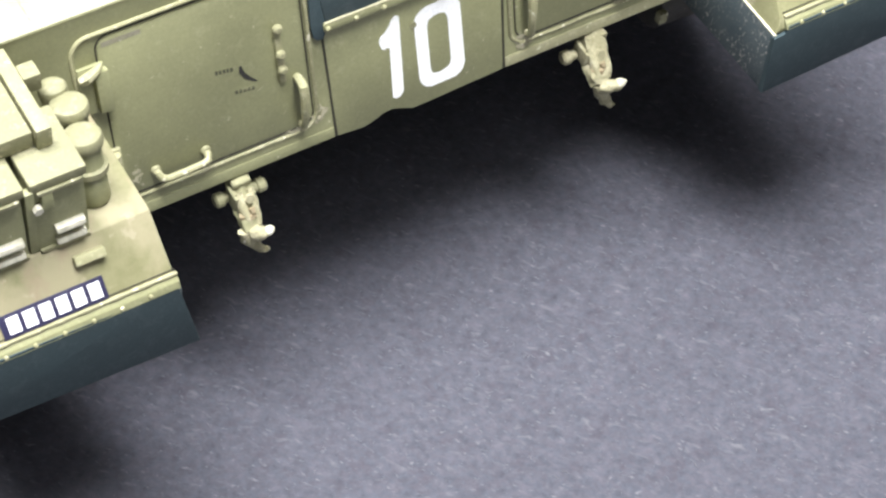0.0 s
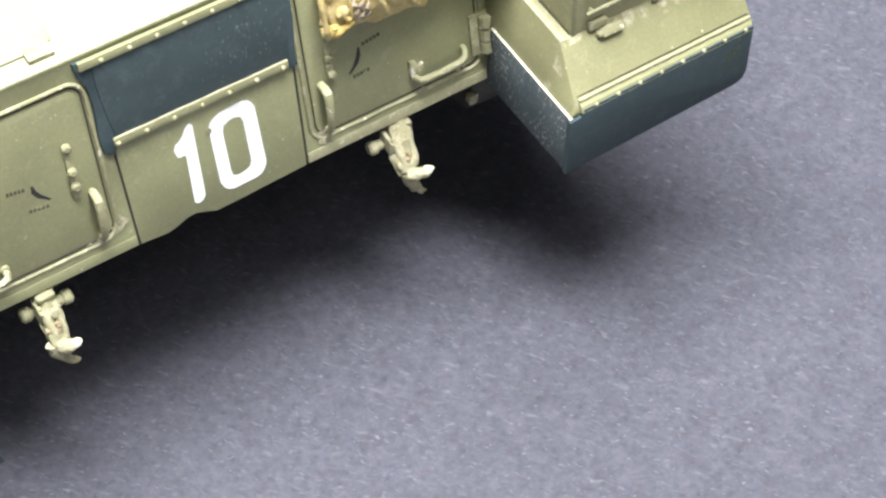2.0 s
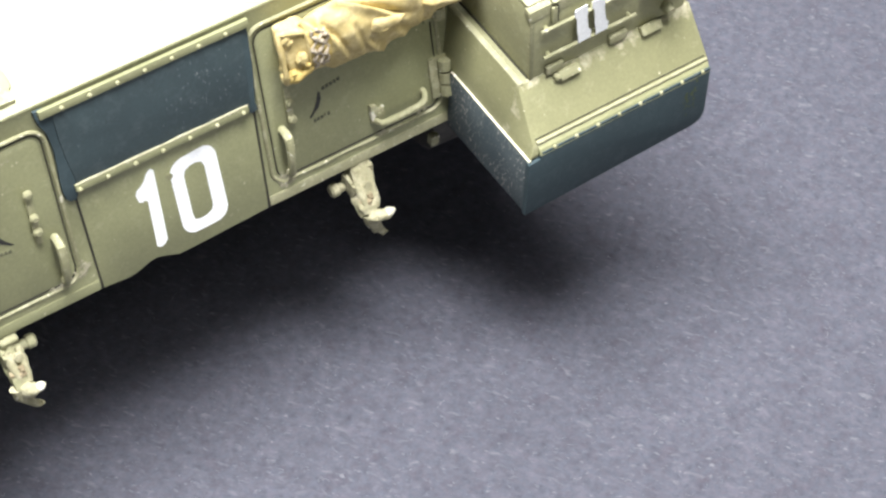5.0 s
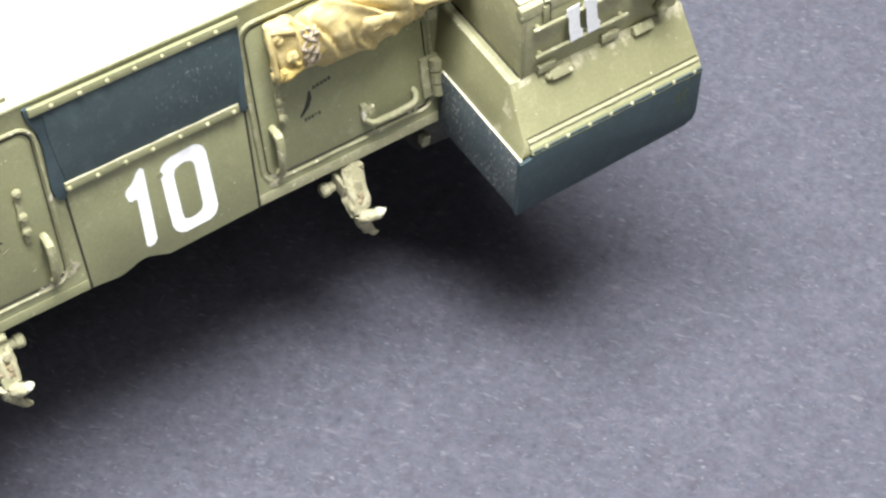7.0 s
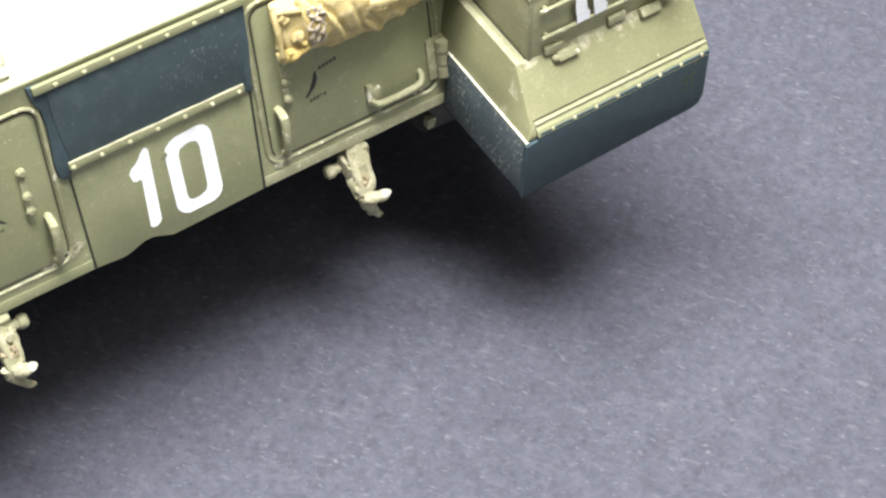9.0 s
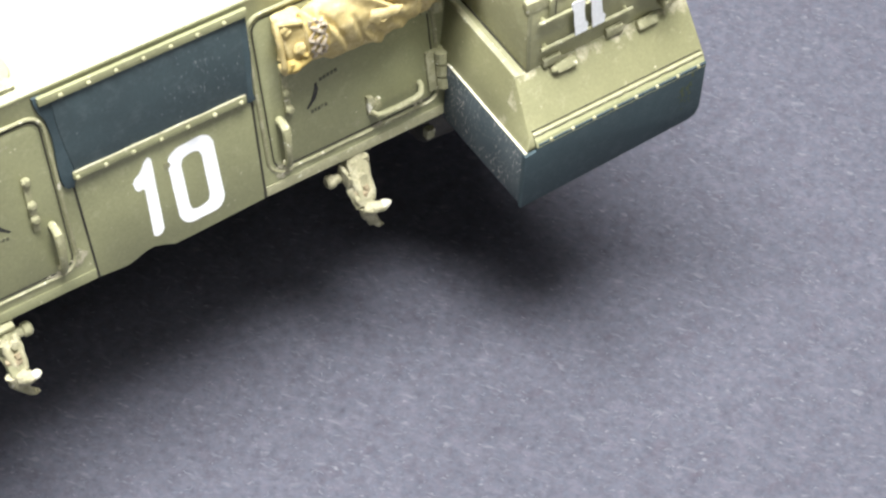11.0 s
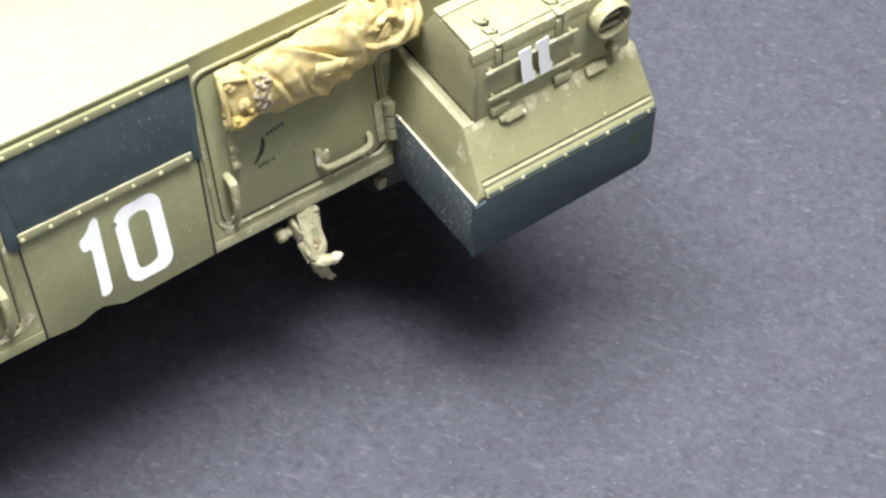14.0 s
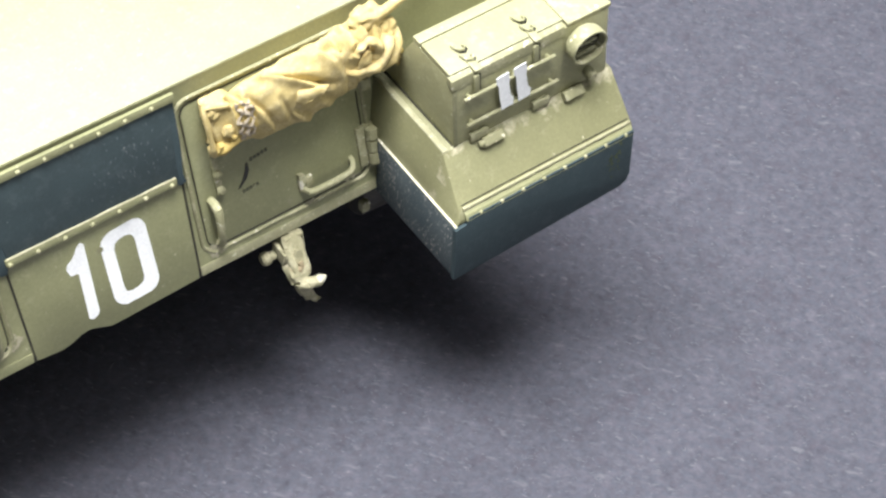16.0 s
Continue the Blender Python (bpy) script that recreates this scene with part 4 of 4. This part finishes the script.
def build_left_stowage():
    """Two boxes with strap latches, a flat case on them, and two capped canisters."""
    for x0, x1 in ((-36.2, -32.2), (-40.9, -36.9)):
        b = solid([(x0, -7.2, 11.1), (x1, -7.2, 11.1), (x1, -1.0, 11.1), (x0, -1.0, 11.1), (x0, -6.7, 18.2), (x1, -6.7, 18.2), (x1, -1.0, 18.2), (x0, -1.0, 18.2)], 0.3)
        can = tagged(part("ammunition_box", b, olive, None), "olive box with bare metal strap latches on the fender", "ammunition box", "ammunition boxes on the fender")
        part("lid", box(x0 - 0.15, x1 + 0.15, -7.0, -0.9, 17.7, 18.7, 0.2), olive_worn, can)
        part("lid_lip", box(x0 + 0.3, x1 - 0.3, -7.18, -6.9, 17.35, 17.75, 0.1), olive_edge, can)
        part("catch", solid([(x0 + 0.5, -7.35, 15.9), (x0 + 1.5, -7.35, 15.9), (x0 + 1.5, -6.7, 15.9), (x0 + 0.5, -6.7, 15.9), (x0 + 0.6, -7.2, 17.4), (x0 + 1.4, -7.2, 17.4), (x0 + 1.4, -6.7, 17.4), (x0 + 0.6, -6.7, 17.4)], 0.12), olive, can)
        part("foot_rib", box(x0 + 0.1, x1 - 0.1, -7.4, -7.0, 11.1, 11.5, 0.1), olive_worn, can)
        for s in (12.0, 13.3):
            part("strap_latch", solid([(x0 + 1.3, -7.7, s - 0.22), (x1 - 0.4, -7.7, s - 0.22), (x1 - 0.4, -6.9, s - 0.22), (x0 + 1.3, -6.9, s - 0.22),
                                       (x0 + 1.3, -7.5, s + 0.22), (x1 - 0.4, -7.5, s + 0.22), (x1 - 0.4, -6.8, s + 0.22), (x0 + 1.3, -6.8, s + 0.22)], 0.15), silver, can, "bare metal strap latch")
    post = part("clamp_post", box(-36.8, -36.1, -7.1, -6.4, 11.1, 18.0, 0.15), olive, vehicle)
    part("clamp_nut", tube([(-36.0, -7.0, 16.2), (-36.0, -7.5, 16.2)], 0.38, sides=6), silver, post)
    # flat case with rails on the boxes
    case = tagged(part("flat_case", box(-44.0, -34.6, -4.0, 2.6, 18.7, 20.4, 0.25), olive_worn, None), "dusty olive flat case lying on two ammunition boxes", "case")
    part("rail", box(-34.5, -33.3, -4.4, 3.6, 18.7, 20.7, 0.2), olive_edge, case)
    part("bracket", box(-33.0, -31.6, 1.2, 2.7, 17.8, 19.5, 0.2), olive_worn, case)
    for cx, y, k in ((-30.65, -4.4, 1.0), (-30.3, -1.45, 1.0), (-30.65, 0.55, 0.75)):
        def at(r, a, z, y=y, cx=cx, k=k):
            r *= k
            return Vector((cx + r * math.cos(a), y + r * math.sin(a) + 0.22 * (z - 11), 11 + 0.93 * (z - 11) - 0.24 * r * math.sin(a)))
        def turned(prof):
            b = bmesh.new()
            rings = [[b.verts.new(at(r, 2 * math.pi * j / 24, z)) for j in range(24)] for r, z in prof]
            for p, q in zip(rings, rings[1:]):
                for j in range(24):
                    b.faces.new((p[j], p[(j + 1) % 24], q[(j + 1) % 24], q[j]))
            b.faces.new(rings[-1])
            b.faces.new(rings[0][::-1])
            bmesh.ops.recalc_face_normals(b, faces=b.faces)
            return b
        can = tagged(part("canister", turned([(1.15, 11.0), (1.25, 11.2), (1.25, 13.7), (1.2, 13.8), (1.2, 16.3)]), olive, None),
                     "dusty olive capped canister standing on the fender", "canister", "canisters on the fender")
        part("collar", turned([(1.2, 13.8), (1.48, 13.9), (1.5, 14.4), (1.2, 14.5)]), olive_worn, can)
        part("cap", turned([(1.2, 16.2), (1.4, 16.3), (1.46, 16.5), (1.46, 17.0), (1.36, 17.28), (1.08, 17.46), (0.7, 17.6), (0.3, 17.66)]), olive_worn, can, "dusty cap")
    # lug and number plate on the slope
    part("foot_lug", slab(on_slope, -34.2, -31.8, 0.66, 0.80, 0.0, 0.7, 0.15), olive_edge, fender_left)
    plate = part("number_plate", slab(on_slope, -40.7, -32.6, 0.09, 0.42, 0.02, 0.2, 0.04), navy, fender_left, "dark blue number plate with white marks")
    for i in range(6):
        x = -40.2 + 1.26 * i
        part("plate_mark", slab(on_slope, x, x + 0.92, 0.14, 0.37, 0.2, 0.24), white, plate)


build_left_stowage()


def build_tow_hook(x, pin_left, pin_right, seed, k, shift, reach):
    """A cast hook under the plate's edge: lumpy arm, cross pin, pale horn and a curled jaw."""
    coat = muddy if x > 0 else olive_worn      # one hook keeps more of its olive paint
    arm = tube([(x + 0.25 + shift, 0.9, -0.5), (x + 0.15 + shift * 0.8, 0.1, -1.2), (x + 0.05 + shift * 0.5, -0.8, -2.0), (x - 0.15, -1.7, -2.7), (x - 0.3, -2.5, -3.2), (x - 0.35, -3.0, -3.6)],
               [k * r for r in (1.15, 1.4, 1.4, 1.35, 1.25, 1.0)], sides=8)
    hook = part("tow_hook", roughen(arm, 2, 0.34, 1.1, seed), coat, vehicle, "dusty cast tow hook")
    part("clevis", roughen(box(x - 1.05 * k + shift, x + 1.35 * k + shift, -0.6, 1.6, -1.9, -0.3, 0.25), 2, 0.2, 1.2, seed), coat, hook)
    pz = -2.4
    pin = ((x - pin_left, 0.1), (x - pin_left + 0.2, 0.1), (x - pin_left + 0.75, 0.1), (x - pin_left + 0.9, 0.1), (x + pin_right - 0.9, 0.0), (x + pin_right - 0.75, 0.0), (x + pin_right - 0.2, 0.0), (x + pin_right, 0.0))
    part("cross_pin", tube([(px, py, pz) for px, py in pin], [0.45, 0.66, 0.66, 0.48, 0.48, 0.66, 0.66, 0.45], sides=12), coat, hook)
    for q in (-1.15, 1.0):
        part("side_lug", roughen(box(x + k * q - 0.22, x + k * q + 0.22, -1.5, 0.4, -2.7, -1.0, 0.15), 1, 0.15, 1.4, seed), coat, hook)
    part("pigment_band", roughen(tube([(x - 0.9, -2.2, -2.45), (x - 0.2, -2.5, -2.4), (x + 0.6, -2.3, -2.5)], [0.3, 0.42, 0.3], sides=8), 1, 0.2, 2.0, seed), rust_tone, hook)
    for q in (-0.62, 0.72):
        q *= k
        cheek = [(x + q * 1.25, -0.9, -1.0), (x + q * 1.15, -1.7, -1.75), (x + q, -2.5, -2.5), (x + q * 0.7, -3.0, -3.1)]
        part("cheek", roughen(tube(cheek, [0.36, 0.4, 0.36, 0.26], sides=10), 1, 0.14, 1.8, seed + q), muddy, hook)
    part("recess", tube([(x + 0.05, -2.2, -1.75), (x + 0.1, -2.5, -2.05)], [0.3, 0.24], sides=8), rust_tone, hook, "brown pigment in the recess")
    part("bolt_head", tube([(x + 0.2, -1.4, -1.4), (x + 0.2, -1.85, -1.15)], 0.4, sides=6), muddy, hook)
    part("horn", roughen(tube([(x - 0.6, -3.2, -3.6), (x, -3.45, -3.55), (x + 0.7 * reach, -3.6, -3.6), (x + 1.4 * reach, -3.7, -3.58), (x + 1.9 * reach, -3.75, -3.5)], [0.55, 0.7, 0.58, 0.44, 0.24], sides=14), 1, 0.22, 1.7, seed), muddy, hook)
    part("horn_tip", roughen(tube([(x + 0.9 * reach, -3.64, -3.5), (x + 1.3 * reach, -3.72, -3.46), (x + 1.75 * reach, -3.78, -3.4), (x + 2.1 * reach, -3.8, -3.32)], [0.34, 0.46, 0.38, 0.12], sides=14), 1, 0.12, 1.7, seed), white_tip, hook, "pale dry-brushed tip of the horn")
    part("jaw", roughen(tube([(x - 0.85 + shift, -2.9, -3.5), (x - 0.75 + 1.2 * shift, -3.15, -4.3), (x - 0.25 + 1.2 * shift, -3.3, -5.2 - 0.4 * shift), (x + 0.3 + shift, -3.4, -5.9 - 0.8 * shift), (x + 0.7 + shift, -3.5, -6.3 - shift), (x + 1.0 + shift, -3.6, -6.1 - shift)], [k * r for r in (0.75, 0.8, 0.7, 0.5, 0.36, 0.2)], sides=10), 1, 0.3, 1.5, seed), muddy, hook)


build_tow_hook(17.35, 2.5, 1.3, 1.3, 0.80, 0.4, 0.85)
build_tow_hook(-16.5, 2.1, 2.5, 5.1, 0.66, 0.0, 0.62)


def build_running_gear(side):
    """Track, idler and road wheels under a fender; they carry the model on the card."""
    def X(x):
        return side * x
    loop = []
    front, rear = (19.0, -9.0, 7.0), (85.0, -8.0, 7.4)
    wheels = [(31.0 + 9.5 * i, -24.38 + 1.2 + 5.6, 5.6) for i in range(6)]
    bottom = -24.38 + 0.65
    for i in range(14):
        a = radians(90 + 145 * i / 13)
        loop.append((front[0] + front[2] * math.cos(a), front[1] + front[2] * math.sin(a)))
    loop += [(28.0 + 4.6 * i, bottom) for i in range(11)]
    for i in range(12):
        a = radians(-55 + 145 * i / 11)
        loop.append((rear[0] + rear[2] * math.cos(a), rear[1] + rear[2] * math.sin(a)))
    # even steps round the loop
    pts = [Vector((0, y, z)) for y, z in loop]
    pts.append(pts[0])
    lengths = [0.0]
    for a, c in zip(pts, pts[1:]):
        lengths.append(lengths[-1] + (c - a).length)
    count = int(lengths[-1] / 4.0)
    track = part("track", tube([p for p in pts[:-1]], 0.35, sides=6, closed=True), track_steel, vehicle, "dark steel track")
    track.data.transform(Matrix.Translation((X(36.5) * MM, 0, 0)))
    link = finish(box(-8.0, 8.0, -1.7, 1.7, -0.6 - Z0, 0.6 - Z0, 0.2, seg=1), "link", track_steel)
    for i in range(count):
        d = lengths[-1] * i / count
        j = max(q for q in range(len(pts) - 1) if lengths[q] <= d)
        a, c = pts[j], pts[j + 1]
        p = a.lerp(c, (d - lengths[j]) / max(1e-6, lengths[j + 1] - lengths[j]))
        ob = new("link", link)
        ob.parent = track
        ob.matrix_basis = Matrix.Translation(mm(X(36.5), p.y, p.z)) @ Matrix.Rotation(math.atan2(c.z - a.z, c.y - a.y), 4, "X")
    for y, z, r in [front, rear] + wheels:
        wheel = part("wheel", tube([(X(30.5), y, z), (X(31.0), y, z), (X(41.5), y, z), (X(42.0), y, z)], [r - 1.6, r - 1.1, r - 1.1, r - 1.6], sides=24), olive_worn, vehicle)
        part("hub", tube([(X(26.2), y, z), (X(26.6), y, z), (X(30.6), y, z)], [1.6, 2.2, 2.6], sides=14), olive_worn, wheel)


build_running_gear(1)
build_running_gear(-1)


# ---------- rolled tarpaulin on the door ----------
CREASES = (
    # along the roll 0..1 and round it in degrees, start and end; depth, width, swell beside it
    (0.19, 100, 0.59, 6, 0.85, 0.22, 0.46), (0.10, 62, 0.25, -26, 0.58, 0.24, 0.34), (0.40, 120, 0.70, 52, 0.22, 0.40, 0.20),
    (0.66, 105, 0.73, -40, 0.30, 0.30, 0.24), (0.76, 125, 0.80, -45, 0.42, 0.28, 0.30), (0.36, -4, 0.50, -44, 0.50, 0.26, 0.34),
    (0.58, 80, 0.70, 10, 0.18, 0.26, 0.16), (0.02, 110, 0.10, 20, 0.40, 0.22, 0.26), (0.86, 120, 0.90, -40, 0.45, 0.26, 0.28),
    (0.52, 0, 0.66, -48, 0.40, 0.24, 0.26), (0.27, 30, 0.36, -40, 0.28, 0.24, 0.20), (0.94, 110, 0.95, -30, 0.4, 0.24, 0.24),
)


def crease_height(q, deg):
    total = 0.0
    for q0, a0, q1, a1, depth, width, swell in CREASES:
        ux, uy = (q1 - q0) * 16, radians(a1 - a0) * 2.7
        px, py = (q - q0) * 16, radians(deg - a0) * 2.7
        long = math.hypot(ux, uy)
        t = (px * ux + py * uy) / (long * long)
        d = (px * uy - py * ux) / long
        fade = max(0.0, min(1.0, (t + 0.12) / 0.2)) * max(0.0, min(1.0, (1.12 - t) / 0.2))
        total += fade * (swell * math.exp(-((d - 1.6 * width) / (1.5 * width)) ** 2) - depth * math.exp(-(d / width) ** 2))
    return total


def roll_point(q, deg, lift=0.0):
    """On the flattened roll: q along it from 0 to 1, deg round it, 0 in front and 90 on top."""
    a = radians(deg)
    x = 13.4 + 15.6 * q
    cz = 14.5 + 1.1 * q + 0.15 * math.sin(q * 9)
    cy = K * cz - 1.5 - 0.10 * math.sin(q * 7)
    size = 2.36 + 0.48 * math.sin(math.pi * min(1, q * 1.1)) + 0.10 * math.sin(q * 17)
    rough = 0.26 * noise.noise(Vector((x * 0.5, math.cos(a) * 1.4, math.sin(a) * 1.4))) + 0.12 * noise.noise(Vector((x * 1.3, math.cos(a) * 4, math.sin(a) * 4)))
    r = size + rough + crease_height(q, deg) + lift
    if deg < 0:
        # the lower side is drawn up at the squared end and sags beyond the middle
        up = max(0.0, min(1.0, (0.19 - q) / 0.1))
        r *= 1 - (0.34 * up * up * (3 - 2 * up) - 0.13 * math.exp(-((q - 0.74) / 0.09) ** 2)) * abs(math.sin(a))
    return Vector((x, cy - r * 0.68 * math.cos(a), cz + r * 1.30 * math.sin(a)))


def on_roll(x, z, out):
    """A point beside the roll, by the plate it lies on."""
    return on_plate(x, z - 1.3, out * 0.74)


def build_tarp():
    tarp = thing("tarpaulin_roll", "ochre rolled canvas tarpaulin tied above the door", "tarpaulin")
    b = bmesh.new()
    n, m = 190, 110
    rings = [[b.verts.new(roll_point(i / (n - 1), 360 * j / m - 90)) for j in range(m)] for i in range(n)]
    for p, q in zip(rings, rings[1:]):
        for j in range(m):
            b.faces.new((p[j], p[(j + 1) % m], q[(j + 1) % m], q[j]))
    b.faces.new(rings[0][::-1])
    b.faces.new(rings[-1])
    bmesh.ops.recalc_face_normals(b, faces=b.faces)
    part("roll", b, canvas, tarp, "", 80)
    # squared end with a rolled hem, a hollow and a buckle
    core = solid([on_roll(11.6, 13.6, 0.2), on_roll(14.4, 14.2, 0.3), on_roll(14.4, 18.2, 0.3), on_roll(11.4, 18.3, 0.2),
                  on_roll(11.75, 13.75, 2.6), on_roll(14.2, 14.25, 3.7), on_roll(14.2, 17.8, 3.6), on_roll(11.55, 18.0, 2.4)], 0.6, seg=3)
    end = part("end_fold", roughen(core, 3, 0.45, 0.9, 4.0), canvas, tarp, "", 80)
    hem = [on_roll(11.7, 13.5, 1.0), on_roll(11.55, 13.6, 2.4), on_roll(11.45, 15.0, 2.7), on_roll(11.35, 16.8, 2.6), on_roll(11.5, 18.0, 2.3), on_roll(12.6, 18.0, 3.0), on_roll(13.7, 17.7, 3.4)]
    part("hem", roughen(tube(hem, [0.24, 0.3, 0.26, 0.3, 0.36, 0.32, 0.24], sides=8), 1, 0.15, 1.3, 2.0), canvas, end, "", 80)
    part("hem", roughen(tube([on_roll(11.6, 13.7, 2.2), on_roll(12.2, 13.8, 2.8), on_roll(12.9, 14.1, 3.1), on_roll(13.6, 14.5, 3.3)], [0.45, 0.5, 0.42, 0.35], sides=8), 1, 0.3, 1.3, 6.0), canvas_dark, end, "", 80)
    for c, size, seed, stuff in (((12.9, 15.5, 3.2), (0.55, 0.45, 0.6), 3.3, canvas), ((12.3, 14.1, 2.7), (0.7, 0.5, 0.45), 6.1, canvas_dark), ((12.1, 17.2, 2.5), (0.6, 0.4, 0.7), 8.4, canvas), ((13.4, 14.9, 3.3), (0.5, 0.4, 0.7), 1.9, canvas_dark)):
        part("fold", lump(on_roll(*c), *size, seed, 0.5), stuff, end, "", 80)
    # brown patch with wavy lacing
    b = bmesh.new()
    grid = [[b.verts.new(roll_point(0.0 + 0.115 * i / 8, -14 + 80 * j / 16, 0.06)) for j in range(17)] for i in range(9)]
    for p, q in zip(grid, grid[1:]):
        for j in range(16):
            b.faces.new((p[j], p[j + 1], q[j + 1], q[j]))
    part("lacing_band", b, canvas_dark, tarp, "brown patch under the lacing", 80)
    for k in range(3):
        q0 = 0.024 + 0.034 * k
        pts = [roll_point(q0 + 0.011 * math.sin(i * (0.8 + 0.13 * k) + k * 1.3) + 0.005 * math.sin(i * 0.41 + k), -12 + 74 * i / 24, 0.06 + 0.05 * math.sin(i * 1.7 + k)) for i in range(25)]
        part("lacing", tube(pts, [0.16 + 0.06 * math.sin(i * 1.1 + k * 2.6) for i in range(25)], sides=8), cord_paint, tarp, "pale lacing cord")
    # loose corner of cloth
    b = bmesh.new()
    tip = [on_roll(18.7, 16.0, 4.9), on_roll(19.2, 16.9, 5.0), on_roll(22.2, 16.65, 5.7), on_roll(22.0, 16.1, 5.5), on_roll(20.2, 15.4, 5.4), on_roll(19.0, 15.4, 4.6), on_roll(20.4, 16.6, 3.6)]
    bmesh.ops.convex_hull(b, input=[b.verts.new(p) for p in tip])
    bmesh.ops.bevel(b, geom=list(b.edges), offset=0.14, segments=2, profile=0.5, affect="EDGES")
    bmesh.ops.triangulate(b, faces=b.faces)
    part("loose_corner", roughen(b, 1, 0.3, 1.2, 8.0), canvas, tarp, "", 60)
    # gathered knot at the far end: a curl of cloth round a hole, folds and ruffles
    curl = []
    for i in range(30):
        a = radians(-140 + 300 * i / 29)
        curl.append(on_roll(26.1 + 1.15 * math.cos(a), 17.4 + 1.25 * math.sin(a), 4.9 + 0.5 * math.sin(a) + 0.3 * i / 29))
    part("knot", roughen(tube(curl, [0.34 + 0.3 * math.sin(math.pi * min(1, i / 22)) + 0.07 * math.sin(i * 1.3) for i in range(30)], sides=12), 1, 0.2, 1.3, 3.0), canvas, tarp, "", 80)
    # the hollow's shade is put into a darker canvas colour
    part("knot_hollow", lump(on_roll(26.1, 17.4, 4.0), 1.0, 0.5, 1.0, 2.2, 0.2), canvas_brown, tarp, "knot hollow coloured dark as shade", 80)
    part("fold", roughen(tube([on_roll(25.4, 16.5, 4.7), on_roll(26.0, 16.8, 5.0), on_roll(26.6, 17.4, 4.9)], [0.3, 0.45, 0.3], sides=10), 1, 0.1, 1.0, 5.2), canvas, tarp, "", 80)
    part("fold", roughen(tube([on_roll(23.9, 16.0, 2.9), on_roll(25.2, 15.8, 4.4), on_roll(26.8, 15.9, 5.2), on_roll(28.0, 16.7, 5.1), on_roll(28.8, 17.8, 4.6)], [0.12, 0.5, 0.66, 0.6, 0.4], sides=12), 1, 0.22, 1.2, 5.0), canvas, tarp, "", 80)
    part("fold", roughen(tube([on_roll(27.6, 15.1, 4.4), on_roll(28.7, 15.7, 4.8), on_roll(29.5, 16.8, 4.4), on_roll(29.7, 18.0, 3.8)], [0.3, 0.55, 0.5, 0.3], sides=12), 1, 0.22, 1.2, 9.0), canvas, tarp, "", 80)
    for c, size, seed, stuff in (((28.5, 16.6, 2.6), (1.4, 1.5, 2.3), 3.1, canvas), ((25.2, 17.6, 2.9), (1.3, 1.3, 1.7), 7.7, canvas), ((29.6, 15.2, 3.4), (0.7, 0.7, 0.9), 1.7, canvas_dark), ((29.0, 18.0, 3.2), (0.9, 0.9, 1.1), 4.4, canvas), ((27.4, 19.6, 2.8), (1.7, 1.1, 1.0), 6.3, canvas)):
        part("ruffle", lump(on_roll(*c), *size, seed, 0.35, 28, 20), stuff, tarp, "", 80)
    part("strap", roughen(tube([(26.9, 2.9, 18.6), (28.2, 2.8, 19.2), (30.2, 3.0, 19.4), (32.6, 3.5, 19.5), (35.0, 4.2, 19.5)], [0.3, 0.5, 0.44, 0.4, 0.36], sides=10), 1, 0.2, 1.0, 1.0), canvas, tarp)


build_tarp()


# ---------- lint on the card ----------
def strand(points, r, start):
    """A three-sided thread along three points."""
    verts, faces = [], []
    d = (points[2] - points[0]).normalized()
    side = Vector((-d.y, d.x, 0))
    for p in points:
        verts += [p + side * r, p - side * r, p + Vector((0, 0, r))]
    for i in range(2):
        for j in range(3):
            a, c = start + i * 3 + j, start + i * 3 + (j + 1) % 3
            faces.append((a, c, c + 3, a + 3))
    return verts, faces


def build_lint():
    rng = random.Random(7)
    allv, allf = [], []
    spots = [(1.34, 8.2), (9.64, -7.68)]
    for i in range(2200):
        x, y = spots[i] if i < len(spots) else (rng.uniform(-50, 100), rng.uniform(-55, 45))
        a, ln, r = rng.gauss(radians(-54), 0.5), 0.16 + 0.6 * rng.random() ** 2.2, rng.uniform(0.009, 0.026)
        bend = rng.uniform(-0.35, 0.35)
        d, s = Vector((math.cos(a), math.sin(a), 0)), Vector((-math.sin(a), math.cos(a), 0))
        c = Vector((x, y, -Z0 + r))
        verts, faces = strand([c - d * ln / 2, c + s * ln * bend, c + d * ln / 2], r, len(allv))
        allv += verts
        allf += faces
    me = bpy.data.meshes.new("lint")
    me.from_pydata([mm(*v) for v in allv], [], allf)
    me.materials.append(lint_stuff)
    ob = new("lint", me)
    tagged(ob, "pale lint fibres scattered over the dark card", "lint", kind="stuff")


build_lint()
